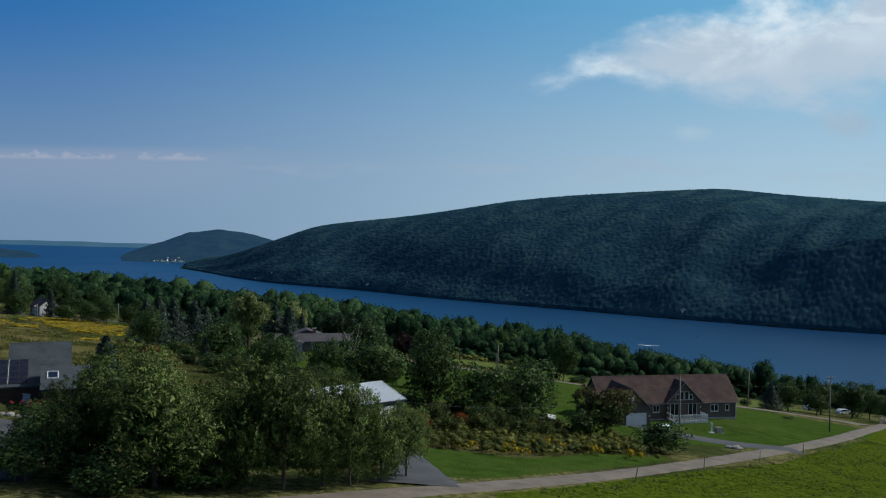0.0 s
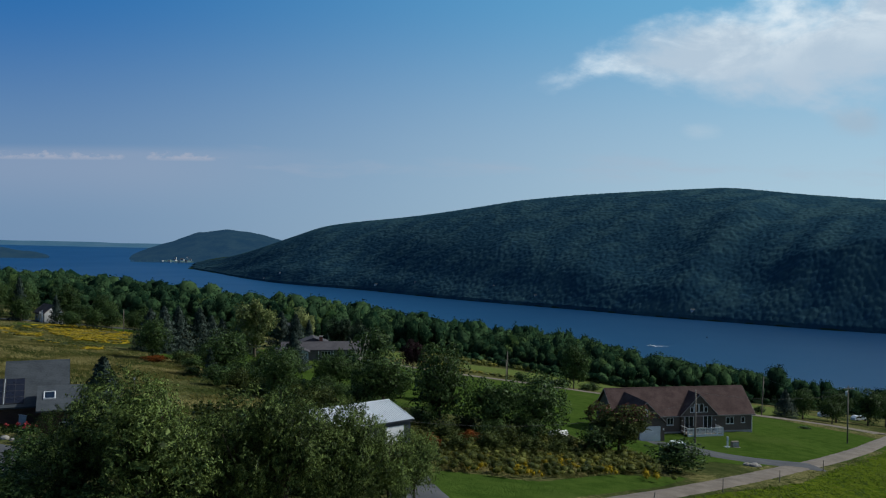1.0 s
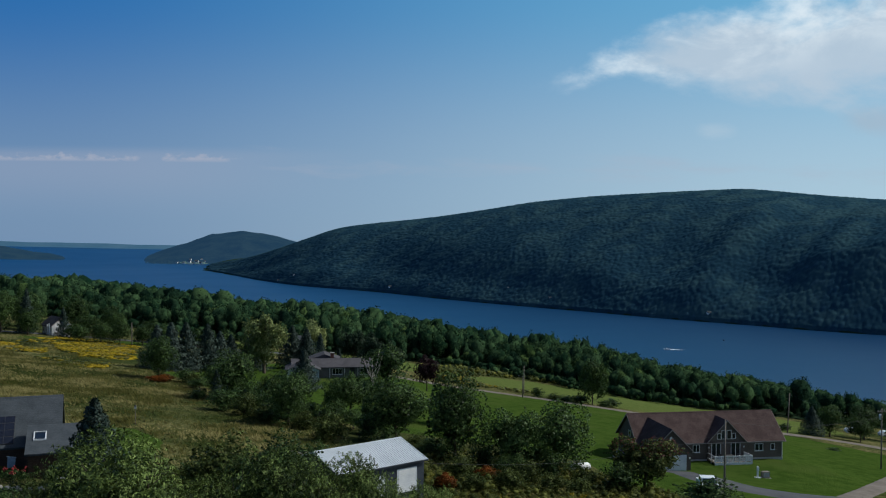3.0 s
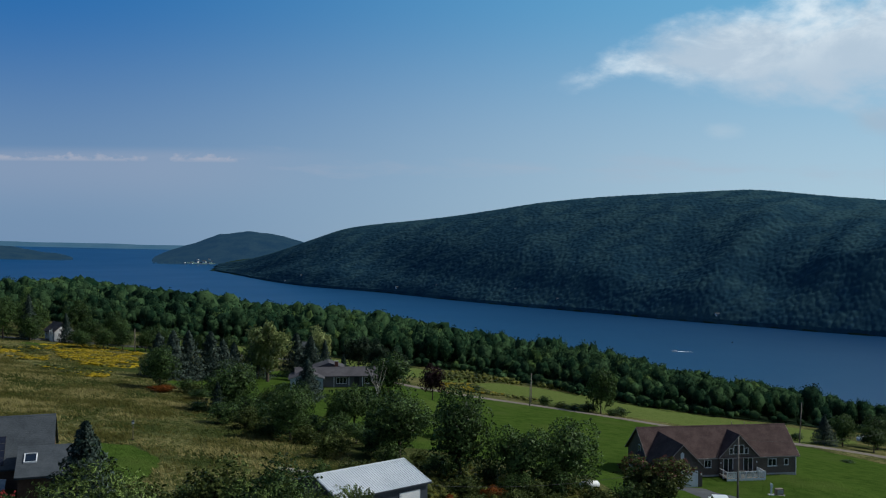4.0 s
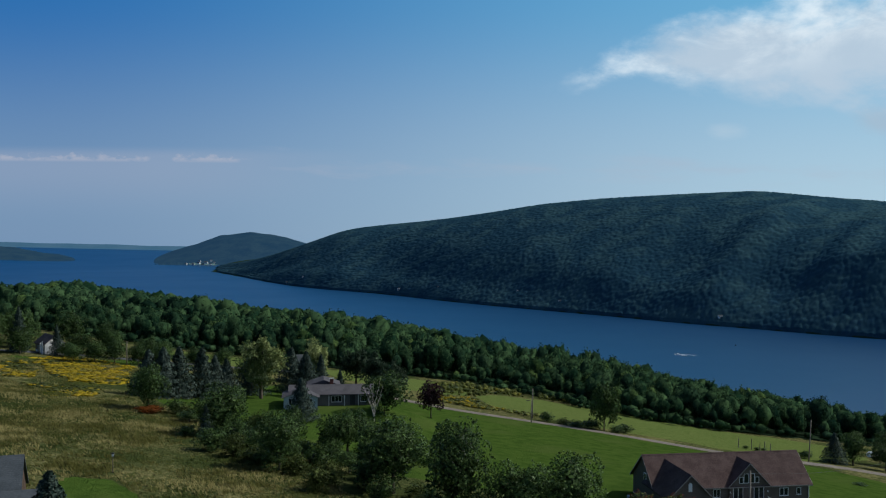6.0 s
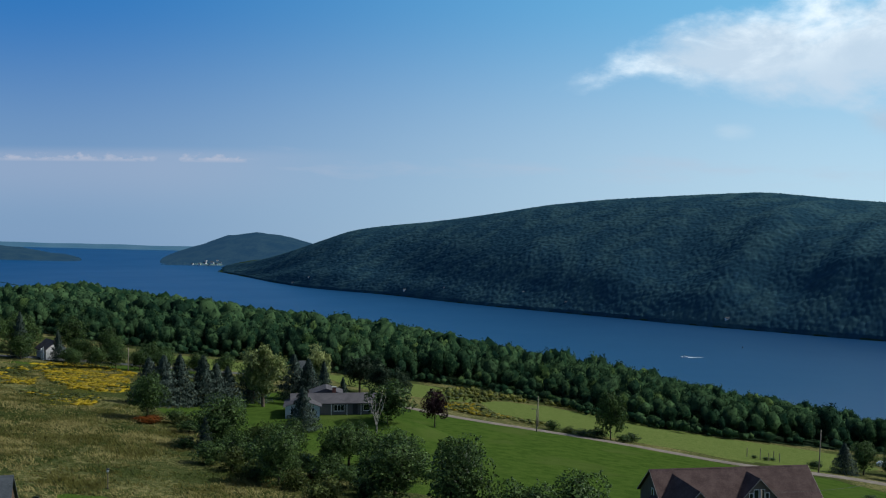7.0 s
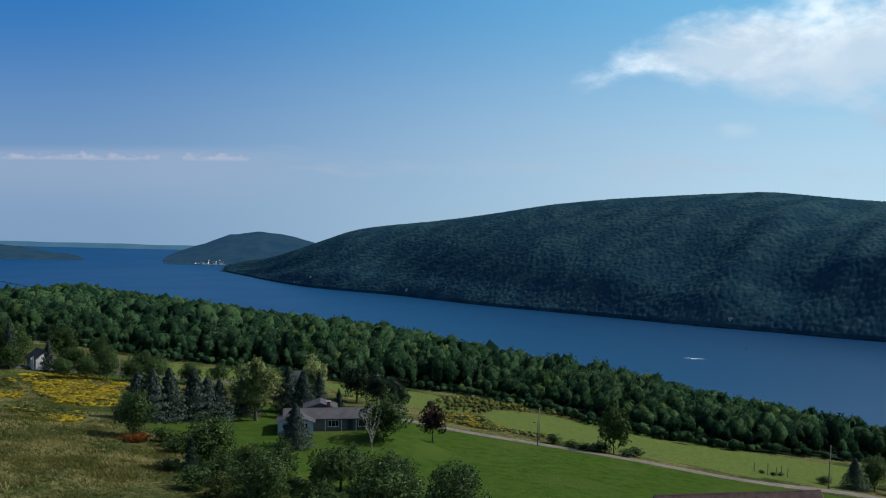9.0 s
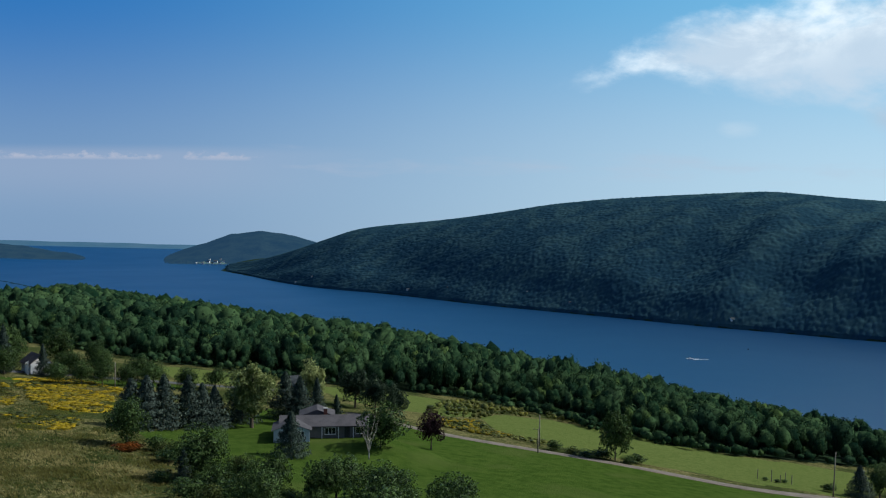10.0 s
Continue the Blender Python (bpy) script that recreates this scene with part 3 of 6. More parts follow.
def crown_points(rng, n, lobes, lobe_size, twigs=0, low=0.32, fill=0.25, shape="round", sprig=0.16):
    """Points over the outside of a crown of many lobes; the whole crown is about one wide and one high, from low to 1."""
    c = rng.normal(size=(lobes, 3))
    c /= np.linalg.norm(c, axis=1, keepdims=True)
    c *= rng.uniform(0.35, 0.8, (lobes, 1))
    mid, half = (1 + low) / 2, (1 - low) / 2
    taper = {"round": 0.0, "tall": 0.25, "broad": -0.15}[shape]
    r = lobe_size * rng.uniform(0.7, 1.3, lobes)
    pick = rng.integers(0, lobes, n)
    d = rng.normal(size=(n, 3))
    d /= np.linalg.norm(d, axis=1, keepdims=True)
    q = c[pick] + d * r[pick][:, None] * np.where(rng.random(n) < fill, rng.uniform(0.3, 1, n), rng.uniform(0.9, 1.08, n))[:, None]
    # keep what no other lobe swallows
    keep = np.ones(n, bool)
    for k in range(lobes):
        keep &= (np.linalg.norm(q - c[k], axis=1) > r[k] * 0.72) | (pick == k)
    q, d = q[keep], d[keep]
    if twigs:
        # loose sprigs that stand out of the crown, bending over at their tips
        base = rng.integers(0, len(q), twigs)
        way = d[base] * 0.7 + rng.normal(size=(twigs, 3)) * 0.25 + (0, 0, 0.55)
        way /= np.linalg.norm(way, axis=1, keepdims=True)
        k = np.tile(np.linspace(0.1, 1, 14), twigs)
        pick = np.repeat(np.arange(twigs), 14)
        length = (sprig * rng.uniform(0.5, 1.4, twigs))[pick]
        line = q[base][pick] + way[pick] * (length * k)[:, None] - np.stack([0 * k, 0 * k, length * 0.45 * k * k], -1) + rng.normal(size=(len(k), 3)) * 0.012
        q, d = np.concatenate([q, line]), np.concatenate([d, way[pick]])
    q *= 1 / 1.12
    wide = 1 - taper * q[:, 2:3]
    out = d + q * 0.6
    if shape == "broad":
        q[:, 2] = np.where(q[:, 2] < 0, -np.abs(q[:, 2]) ** 0.8, q[:, 2])
    at = np.concatenate([q[:, :2] * 0.5 * wide, mid + q[:, 2:3] * half], 1)
    return at, out / (np.linalg.norm(out, axis=1, keepdims=True) + 1e-9)


def tube(points, radii, seg=7):
    p = np.asarray(points, float)
    v, q = [], []
    for i, (c, r) in enumerate(zip(p, radii)):
        d = p[min(i + 1, len(p) - 1)] - p[max(i - 1, 0)]
        d /= np.linalg.norm(d) + 1e-9
        a = np.cross(d, (0.31, 0.9, 0.2))
        a /= np.linalg.norm(a)
        b = np.cross(d, a)
        for k in range(seg):
            t = 2 * math.pi * k / seg
            v.append(c + (a * math.cos(t) + b * math.sin(t)) * r)
    for i in range(len(p) - 1):
        for k in range(seg):
            q.append((i * seg + k, i * seg + (k + 1) % seg, (i + 1) * seg + (k + 1) % seg, (i + 1) * seg + k))
    return np.array(v), np.array(q)


def join(pieces):
    vs, fs, n = [], [], 0
    for v, f in pieces:
        vs.append(v), fs.append(f + n)
        n += len(v)
    return np.concatenate(vs), np.concatenate(fs)


def trunk_mesh(rng, h, thick, stems=1, limbs=6, top=0.8, spread=0.3):
    """Tapered trunks with limbs, for a tree h high."""
    pieces = []
    for s in range(stems):
        lean = rng.normal(size=2) * (0.03 if stems == 1 else 0.10) * h
        ps = [(lean[0] * k * k + rng.normal() * 0.01 * h * k, lean[1] * k * k + rng.normal() * 0.01 * h * k, k * h * top - (0.4 if k == 0 else 0)) for k in np.linspace(0, 1, 6)]
        rs = [thick * (1.25 - 1.1 * k) if k else thick * 1.45 for k in np.linspace(0, 1, 6)]
        pieces.append(tube(ps, rs))
        for _ in range(limbs):
            k = rng.uniform(0.3, 0.85)
            base = np.array([np.interp(k, np.linspace(0, 1, 6), [p[i] for p in ps]) for i in range(3)])
            ang, l = rng.uniform(0, 6.283), h * spread * rng.uniform(0.6, 1.1) * (1.15 - k)
            tip = base + np.array([math.cos(ang) * l, math.sin(ang) * l, l * rng.uniform(0.5, 1.1)])
            r = thick * (1 - k) * 0.6 + 0.02
            pieces.append(tube([base, (base + tip) / 2 + rng.normal(size=3) * 0.04 * l, tip], [r, r * 0.65, r * 0.2], 5))
    return join(pieces)


def spruce_points(rng, n, tiers=13, low=0.04):
    """Points over the drooping whorls of a conifer, one high and one wide."""
    k = rng.random(n) ** 0.75
    tier = (np.floor(k * tiers) + 0.5) / tiers
    z = 1 - (tier + (rng.random(n) - 0.5) * 0.9 / tiers) * (1 - low)
    arms = 9 + (tier * 6).astype(int)
    phase = tier * 37.0
    arm = np.floor(rng.random(n) * arms)
    ang = (arm + rng.normal(size=n) * 0.16) * 2 * math.pi / arms + phase
    reach = (1 - z) ** 0.75 * 0.55 * (0.82 + 0.22 * np.sin(arm * 12.9 + tier * 78.0)) + 0.015
    k2 = rng.random(n) ** 0.55
    r = reach * k2
    z = z - 0.10 * k2 * reach + 0.05 * (k2 > 0.85) * reach
    at = np.stack([r * np.cos(ang), r * np.sin(ang), z], -1)
    out = np.stack([np.cos(ang), np.sin(ang), np.full(n, 0.6)], -1)
    return at, out / np.linalg.norm(out, axis=1, keepdims=True)


POOL = {}


def crown_mesh(kind, variant):
    """Crowns of a kind, for a tree ten metres high and ten wide; shared by trees of that kind."""
    if (kind, variant) in POOL:
        return POOL[kind, variant]
    rng = np.random.default_rng(hash_of(kind) * 17 + variant)
    k = TREE_KINDS[kind]
    if k["form"] == "spruce":
        at, out = spruce_points(rng, k["n"])
        at *= 10
        v, q, soft = leaf_quads(rng, at, out, k["leaf"], 0.35, 0.4)
    else:
        at, out = crown_points(rng, k["n"], k["lobes"], k["lobe"], low=k["low"], shape=k["form"], fill=k.get("fill", 0.25), twigs=k.get("twigs", 0), sprig=k.get("sprig", 0.16))
        v, q, soft = leaf_quads(rng, at * 10, out, k["leaf"], k.get("aspect", 0.6), k.get("droop", 0.0), k.get("turn", 1.3))
        # the shaded heart of the crown: larger sprays farther in
        pick = rng.integers(0, len(at), k["n"] // 7)
        mid = np.array([0, 0, (1 + k["low"]) / 2])
        heart = (mid + (at[pick] - mid) * rng.uniform(0.3, 0.66, (len(pick), 1))) * 10
        v2, q2, soft2 = leaf_quads(rng, heart, out[pick], k["leaf"] * 2.4, 0.7, 0.0)
        v, q, soft = np.concatenate([v, v2]), np.concatenate([q, q2 + len(v)]), np.concatenate([soft, soft2])
    crown = mesh_from("crown", v, q, None, [MATS[k["mat"]]], normals=soft)
    tv, tq = trunk_mesh(rng, 10.0, k["trunk"], k.get("stems", 1), k.get("limbs", 7), 0.92 if k["form"] == "spruce" else 0.72, 0.12 if k["form"] == "spruce" else 0.42)
    trunk = mesh_from("trunk", tv, tq, None, [MATS[k.get("bark", "bark")]], smooth=True)
    POOL[kind, variant] = (crown, trunk)
    if "tips" in k:
        pick = np.where((at[:, 2] > 0.62) & (rng.random(len(at)) < 0.28))[0]
        v, q, soft = leaf_quads(rng, at[pick] * 10.25, out[pick], k["leaf"], 0.6)
        POOL[kind, variant] += (mesh_from("reddened_leaves", v, q, None, [MATS[k["tips"]]], normals=soft),)
    return POOL[kind, variant]


def hash_of(text):
    return sum(ord(c) * (i + 3) for i, c in enumerate(text)) % 9973


TREE_KINDS = {
    "maple": dict(form="round", n=10500, lobes=32, lobe=0.33, low=0.0, leaf=0.140, mat="maple_leaf", trunk=0.20, twigs=170, sprig=0.14),
    "oval": dict(form="round", n=9000, lobes=26, lobe=0.34, low=0.0, leaf=0.147, mat="maple_leaf", trunk=0.16, twigs=170, sprig=0.18),
    "willow": dict(form="broad", n=13000, lobes=26, lobe=0.25, low=-0.04, leaf=0.105, turn=0.9, fill=0.12, mat="willow_leaf", trunk=0.11, aspect=0.30, droop=0.9, stems=3, twigs=1000, sprig=0.15),
    "poplar": dict(form="tall", n=5500, lobes=30, lobe=0.28, low=0.02, leaf=0.20, mat="maple_leaf", trunk=0.15, twigs=120),
    "yellow": dict(form="broad", n=8000, lobes=26, lobe=0.22, low=0.10, leaf=0.15, mat="yellow_leaf", trunk=0.24, stems=3, limbs=9, fill=0.2, twigs=220),
    "pine": dict(form="tall", n=6000, lobes=34, lobe=0.24, low=0.04, leaf=0.24, mat="pine_leaf", trunk=0.2, aspect=0.3, twigs=120),
    "plum": dict(form="round", n=5000, lobes=20, lobe=0.36, low=0.10, leaf=0.22, mat="plum_leaf", trunk=0.18, twigs=80),
    "spruce": dict(form="spruce", n=9000, leaf=0.22, mat="spruce_leaf", trunk=0.16),
    "shrub": dict(form="round", n=2800, lobes=18, lobe=0.38, low=-0.08, leaf=0.25, mat="shrub_leaf", trunk=0.07, stems=4, limbs=3, twigs=60, sprig=0.25),
    "bush": dict(form="round", n=3200, lobes=22, lobe=0.38, low=-0.08, leaf=0.24, mat="maple_leaf", trunk=0.07, stems=4, limbs=3, twigs=40, sprig=0.2),
    "rust": dict(form="round", n=3200, lobes=16, lobe=0.4, low=0.0, leaf=0.34, mat="rust_leaf", trunk=0.07, stems=4, limbs=3, twigs=80),
    "turning": dict(form="round", n=9000, lobes=26, lobe=0.28, low=0.0, leaf=0.17, mat="turning_leaf", tips="red_leaf", trunk=0.1, stems=3, limbs=5, twigs=160, sprig=0.2),
}


def tree(kind, x, y, h, w, label, category="tree", variant=0, name="", group=""):
    parts = crown_mesh(kind, variant)
    if kind in ("maple", "oval", "bush", "turning") and h > 1.5:
        w, h = w * 1.14, h * 1.03
    ob = thing(name or ("tree" if category == "tree" else category.replace(" ", "_")), label, category, x, y, ground_z(x, y) - 0.05, (x * 37 + y * 91) % 360, group)
    ob.scale = (w / 10, w / 10, h / 10)
    for nm, me in zip(("crown", "trunk", "reddened_leaves"), parts):
        o = new(nm, me)
        o.parent = ob
    return ob


MAPLE, WILLOW = "leafy dark green maple on the slope", "silvery green willow with drooping leafy boughs"
# the row along the gravel road
for i, (x, y, h, w) in enumerate([(-18.7, 69.5, 11.6, 13.0), (-23.6, 70.5, 8.0, 8.5), (-13.0, 72.4, 10.6, 9.5), (-10.4, 72.6, 10.6, 9.0), (-7.9, 75.4, 9.8, 8), (-6.0, 76.6, 9.2, 7),
                                  (-3.8, 79.4, 8.2, 6.4), (-1.9, 82.4, 7.3, 6)]):
    tree("willow", x, y, h, w, WILLOW, variant=i % 4, group="willows along the road")
# the low bushes beside the willows are added to darken the ground beneath them
for x, y, h, w, kd in [(-24, 69, 3.4, 5.4, "bush"), (-18, 72, 4.0, 6, "bush"), (-28.2, 71, 3.4, 5, "bush"), (-26.6, 67.3, 3.4, 5.5, "oval"), (-21, 66, 3.0, 5.0, "bush"), (-28.5, 76, 4.6, 5.5, "oval"), (-15, 74, 2.8, 4.6, "shrub"), (-15.5, 70.5, 2.4, 4.5, "bush"), (-13, 82, 3.2, 5.5, "bush"), (-9.5, 84, 3.2, 5.5, "bush"), (-6, 85.5, 3.0, 5, "bush"), (-17.5, 80, 3.4, 6, "bush"), (-22, 79, 3.4, 6, "bush"), (-20, 96, 6.6, 8, "shrub"), (-15, 93, 7.4, 8, "oval"), (-9, 95, 5, 6, "shrub"), (-25, 92, 5, 6, "shrub"), (-12, 98, 4, 5, "shrub")]:
    tree(kd, x, y, h, w, "leafy green shrub growing behind the roadside trees", "shrub", variant=1)
# between barn, meadow and lawns
for i, (kd, x, y, h, w, lab) in enumerate([
        ("oval", -23.7, 147, 8.0, 7.4, MAPLE), ("oval", -17.9, 160.5, 7.5, 6.5, MAPLE), ("maple", -8.3, 139.5, 10.0, 10.2, MAPLE), ("maple", -0.4, 128.3, 11.2, 9.4, MAPLE),
        ("maple", 6.6, 127, 8.8, 8.0, MAPLE), ("maple", 12.1, 129.3, 9.6, 9.4, MAPLE), ("oval", -25.5, 162, 6.8, 6, MAPLE), ("oval", -17, 164, 7.2, 9.0, MAPLE),
        ("maple", -10.4, 165, 6.8, 9.2, MAPLE), ("oval", -0.8, 165, 6.0, 7.4, MAPLE), ("maple", -55.3, 189, 9.0, 7.2, "round-crowned green maple at the edge of the lawn"),
        ("maple", -37.1, 168.8, 8.8, 9, "broad green maple beside the meadow"), ("willow", -30, 166, 6, 5, "pale green sapling on the lawn's edge"),
        ("yellow", -42.8, 222.6, 15.6, 13, "old yellow-green willow with an open crown"), ("pine", -29.5, 278, 11.5, 12, "dark feathery pine behind the ranch house"),
        ("bush", -15.2, 204.5, 8.4, 9.2, "dense dark green tree beside the ranch house"), ("plum", -7.1, 222, 7.9, 6.4, "purple-leaved plum tree on the lawn"),
        ("poplar", 31.2, 239.5, 12, 8.4, "slender green poplar beside the gravel lane"), ("yellow", -38, 268, 13, 10, "pale green silver maple behind the ranch house")]):
    tree(kd, x, y, h, w, lab, variant=i % 3)
for i, (x, y, h, w) in enumerate([(-61.6, 208, 9.0, 7.6), (-58.9, 208.6, 9.8, 7.6), (-56.5, 210.8, 10, 7.6), (-53.0, 214.5, 10, 7.4), (-50.9, 216.4, 8.6, 6.6), (-49, 218.2, 8.0, 6.6), (-39.7, 240, 10.5, 8), (-35, 232, 10.5, 7.5)]):
    tree("spruce", x, y, h, w * 1.2, "blue-green spruce in a close row", variant=i % 3, group="spruces in a row")
tree("spruce", -29.4, 195.0, 7.8, 7.2, "dark blue-green spruce in front of the ranch house", variant=1)
tree("spruce", -30.6, 94.0, 8.4, 8.2, "blue spruce beside the dark-roofed house", variant=0)
tree("spruce", -38.5, 165.4, 5.0, 3, "small blue-green spruce in front of a maple", variant=2)
tree("spruce", 80.5, 234.5, 6.8, 6.5, "dark spruce at the end of the hay field", variant=2)
tree("maple", -113.5, 263.5, 7.5, 6.5, "dark leafy tree before the small white-posted house", variant=2)
tree("spruce", -106, 268, 8, 4.6, "dark spruce beside the small white-posted house", variant=1)
for i, (kd, x, y, h, w, lab) in enumerate([
        ("turning", 21.3, 122.6, 7.0, 8.0, "shrubby tree with reddening leaves beside the garage"), ("bush", 26.2, 114.2, 4.1, 6.6, "dense dark green bush by the driveway"),
        ("bush", 18, 120.5, 3.6, 4.5, "dark green bush under the reddening tree"), ("shrub", 14.5, 122, 2.6, 4, "olive green shrub in the rough grass"),
        ("shrub", -16.3, 140.8, 3.6, 4.2, "olive green shrub in the rough grass"), ("rust", -20, 151, 1.6, 3, "low rust-red shrub by the lawn"),
        ("rust", -53.5, 185, 1.3, 5.4, "low rust-red sumac at the meadow's edge"), ("shrub", -43, 181, 4.2, 4, "olive green shrub in the rough grass"),
        ("shrub", -47, 183, 3, 4, "olive green shrub in the rough grass"), ("bush", 18.5, 243.5, 2.6, 3.6, "round clipped bush beside the gravel lane"),
        ("bush", 28.6, 240.6, 2.2, 5, "low dark bush beside the gravel lane"), ("bush", 36, 240, 2.4, 4, "low dark bush beside the gravel lane"), ("shrub", 22.5, 242, 1.7, 4.4, "low olive shrub beside the gravel lane"), ("bush", 25, 239, 1.6, 5, "low dark bush beside the gravel lane"), ("bush", 33.5, 236.8, 1.8, 4, "low dark bush beside the gravel lane"),
        ("bush", 75, 237, 2, 3.4, "round dark bush by the hay field"), ("shrub", -7, 118, 3.4, 4.5, "olive green shrub beside the metal barn"),
        ("rust", -1, 110, 2.6, 2.6, "reddish shrub at the barn's corner"), ("shrub", 1.5, 114, 2.2, 4, "grey-green shrub in the rough grass"),
        ("rust", 3.5, 120, 2, 3.4, "low rust-red shrub by the lawn"), ("shrub", 5.5, 116, 2.8, 4.4, "grey-green shrub in the rough grass"), ("shrub", 10, 117.5, 2.4, 4, "grey-green shrub in the rough grass"), ("shrub", 7.5, 120, 3.2, 4.5, "grey-green shrub in the rough grass"), ("shrub", 13, 117, 2.2, 3.6, "olive green shrub in the rough grass"), ("shrub", 0, 119, 3, 4.5, "grey-green shrub in the rough grass"), ("shrub", -12, 122, 3, 5, "olive green shrub beside the metal barn"),
        ("bush", -34.8, 155.0, 3.4, 5, "dark tangled bush at the edge of the meadow"), ("bush", -32.3, 159.5, 4.2, 5.5, "dark tangled bush at the edge of the meadow"), ("bush", -41.4, 164.8, 1.8, 3.6, "dark tangled bush at the edge of the meadow"), ("bush", -28.6, 155.4, 4.0, 5, "dark tangled bush at the edge of the meadow"), ("bush", -36.2, 167.8, 3.2, 4, "dark tangled bush at the edge of the meadow"),
        ("shrub", -28, 150, 2.6, 5, "olive green shrub in the rough grass"), ("bush", -33, 160, 3, 4, "dark green bush at the meadow's edge"),
        ("bush", -19, 150, 3.4, 4.4, "dark green bush in the rough grass"), ("shrub", -34, 176, 3.2, 4, "olive green shrub at the meadow's edge")] + [
        (("bush", "shrub", "oval")[j % 3], bx, by, 2.2 + 0.5 * (j % 4), 3.6 + 0.5 * (j % 3), "tangled green bush at the foot of the trees") for j, (bx, by) in enumerate([
            (-27, 149), (-21, 145), (-15, 150), (-12, 141), (-5, 138), (-3, 131.5), (3, 129), (9.5, 130.5), (-23, 160), (-14, 162), (-30, 162), (-7, 164), (-33, 170), (-20, 165), (6, 123), (11, 124.5), (-19, 104), (-24, 101), (-15, 117),
            (-31, 152), (-26, 155), (-35, 164), (-29, 157.5), (-24, 152.5), (-36, 172.5), (-40, 176), (-33, 167), (-18, 155), (-22, 148), (-12, 146), (-9, 134), (-17, 136), (-45, 179), (-50, 187)])]):
    tree(kd, x, y, h, w, lab, "shrub", variant=i % 2)
for i, (kd, x, y, h, w, lab) in enumerate([
        ("pine", -23, 266, 11.5, 9, "dark feathery pine behind the ranch house"), ("pine", -18, 260, 9.5, 8, "dark feathery pine behind the ranch house"),
        ("spruce", -34.5, 250, 9, 5.5, "tall dark spruce behind the ranch house"), ("spruce", -29, 243, 6.5, 4, "dark spruce behind the ranch house"),
        ("maple", -48, 235, 9, 8, "leafy green tree behind the spruces"), ("spruce", -46, 228, 10, 7.5, "tall dark spruce beside the yellow-green willow"),
        ("maple", 86, 238, 7.5, 7, "leafy green tree where the lane bends"), ("oval", 91, 233, 6.5, 6, "leafy green tree where the lane bends"), ("maple", 96, 243, 9, 8, "leafy green tree where the lane bends"), ("maple", 106, 248, 9.5, 8, "leafy green tree where the lane bends"), ("oval", 114, 256, 10, 8, "leafy green tree where the lane bends"),
        ("maple", 121, 250, 10, 8.5, "leafy green tree where the lane bends"), ("oval", 129, 262, 10.5, 9, "leafy green tree where the lane bends"), ("maple", 112, 240, 7.6, 7, "leafy green tree where the lane bends"), ("oval", 120, 238, 8.5, 8, "leafy green tree where the lane bends"),
        ("maple", -120, 262, 11, 9, "dark leafy tree at the head of the meadow"), ("maple", -127, 268, 12, 10, "dark leafy tree at the head of the meadow"), ("spruce", -115, 266, 12, 6, "tall dark spruce at the head of the meadow"),
        ("oval", -97, 257, 4.6, 5, "low leafy tree beyond the goldenrod"), ("maple", -122, 280, 12, 9, "dark leafy tree at the head of the meadow"), ("maple", -134, 276, 12, 9, "dark leafy tree at the head of the meadow"),
        ("maple", -112, 290, 11, 9, "dark leafy tree at the head of the meadow"), ("maple", -118, 277, 9, 8, "dark leafy tree at the head of the meadow"), ("oval", -104, 279, 7, 7, "dark leafy tree beyond the goldenrod"), ("maple", -95, 278, 7.5, 7.5, "dark leafy tree beyond the goldenrod"),
        ("oval", -88, 284, 7, 7, "dark leafy tree beyond the goldenrod"), ("maple", -82, 279, 6.5, 7, "dark leafy tree beyond the goldenrod"), ("oval", -103, 268, 4, 6, "low leafy tree beyond the goldenrod"), ("oval", -125, 258, 7, 8, "dark leafy tree at the head of the meadow"), ("maple", -128, 290, 11, 10, "dark leafy tree at the head of the meadow"), ("maple", -100, 286, 9, 8, "dark leafy tree beyond the lane")]):
    tree(kd, x, y, h, w, lab, variant=i % 3)
for i, (x, y, h, w) in enumerate([(-92.7, 259.5, 6.0, 6.2), (-88.5, 261.7, 6.2, 6.0), (-84, 266, 5.6, 6), (-80, 270, 6.4, 7), (-71.8, 274.4, 6.0, 6.6), (-66, 280, 6.5, 6.5)]):
    tree("oval", x, y, h, w, "rounded orchard tree in a loose row", variant=i % 2, group="orchard trees")


# ---------------------------------------------------------------- woods
def scatter(rng, n, box_, test):
    x, y = rng.uniform(box_[0], box_[1], n), rng.uniform(box_[2], box_[3], n)
    keep = test(x, y)
    return x[keep], y[keep]


def thin(x, y, cell):
    """Keep one point in each cell of a grid."""
    key = np.floor(x / cell).astype(np.int64) * 100003 + np.floor(y / cell).astype(np.int64)
    _, first = np.unique(key, return_index=True)
    return x[first], y[first]


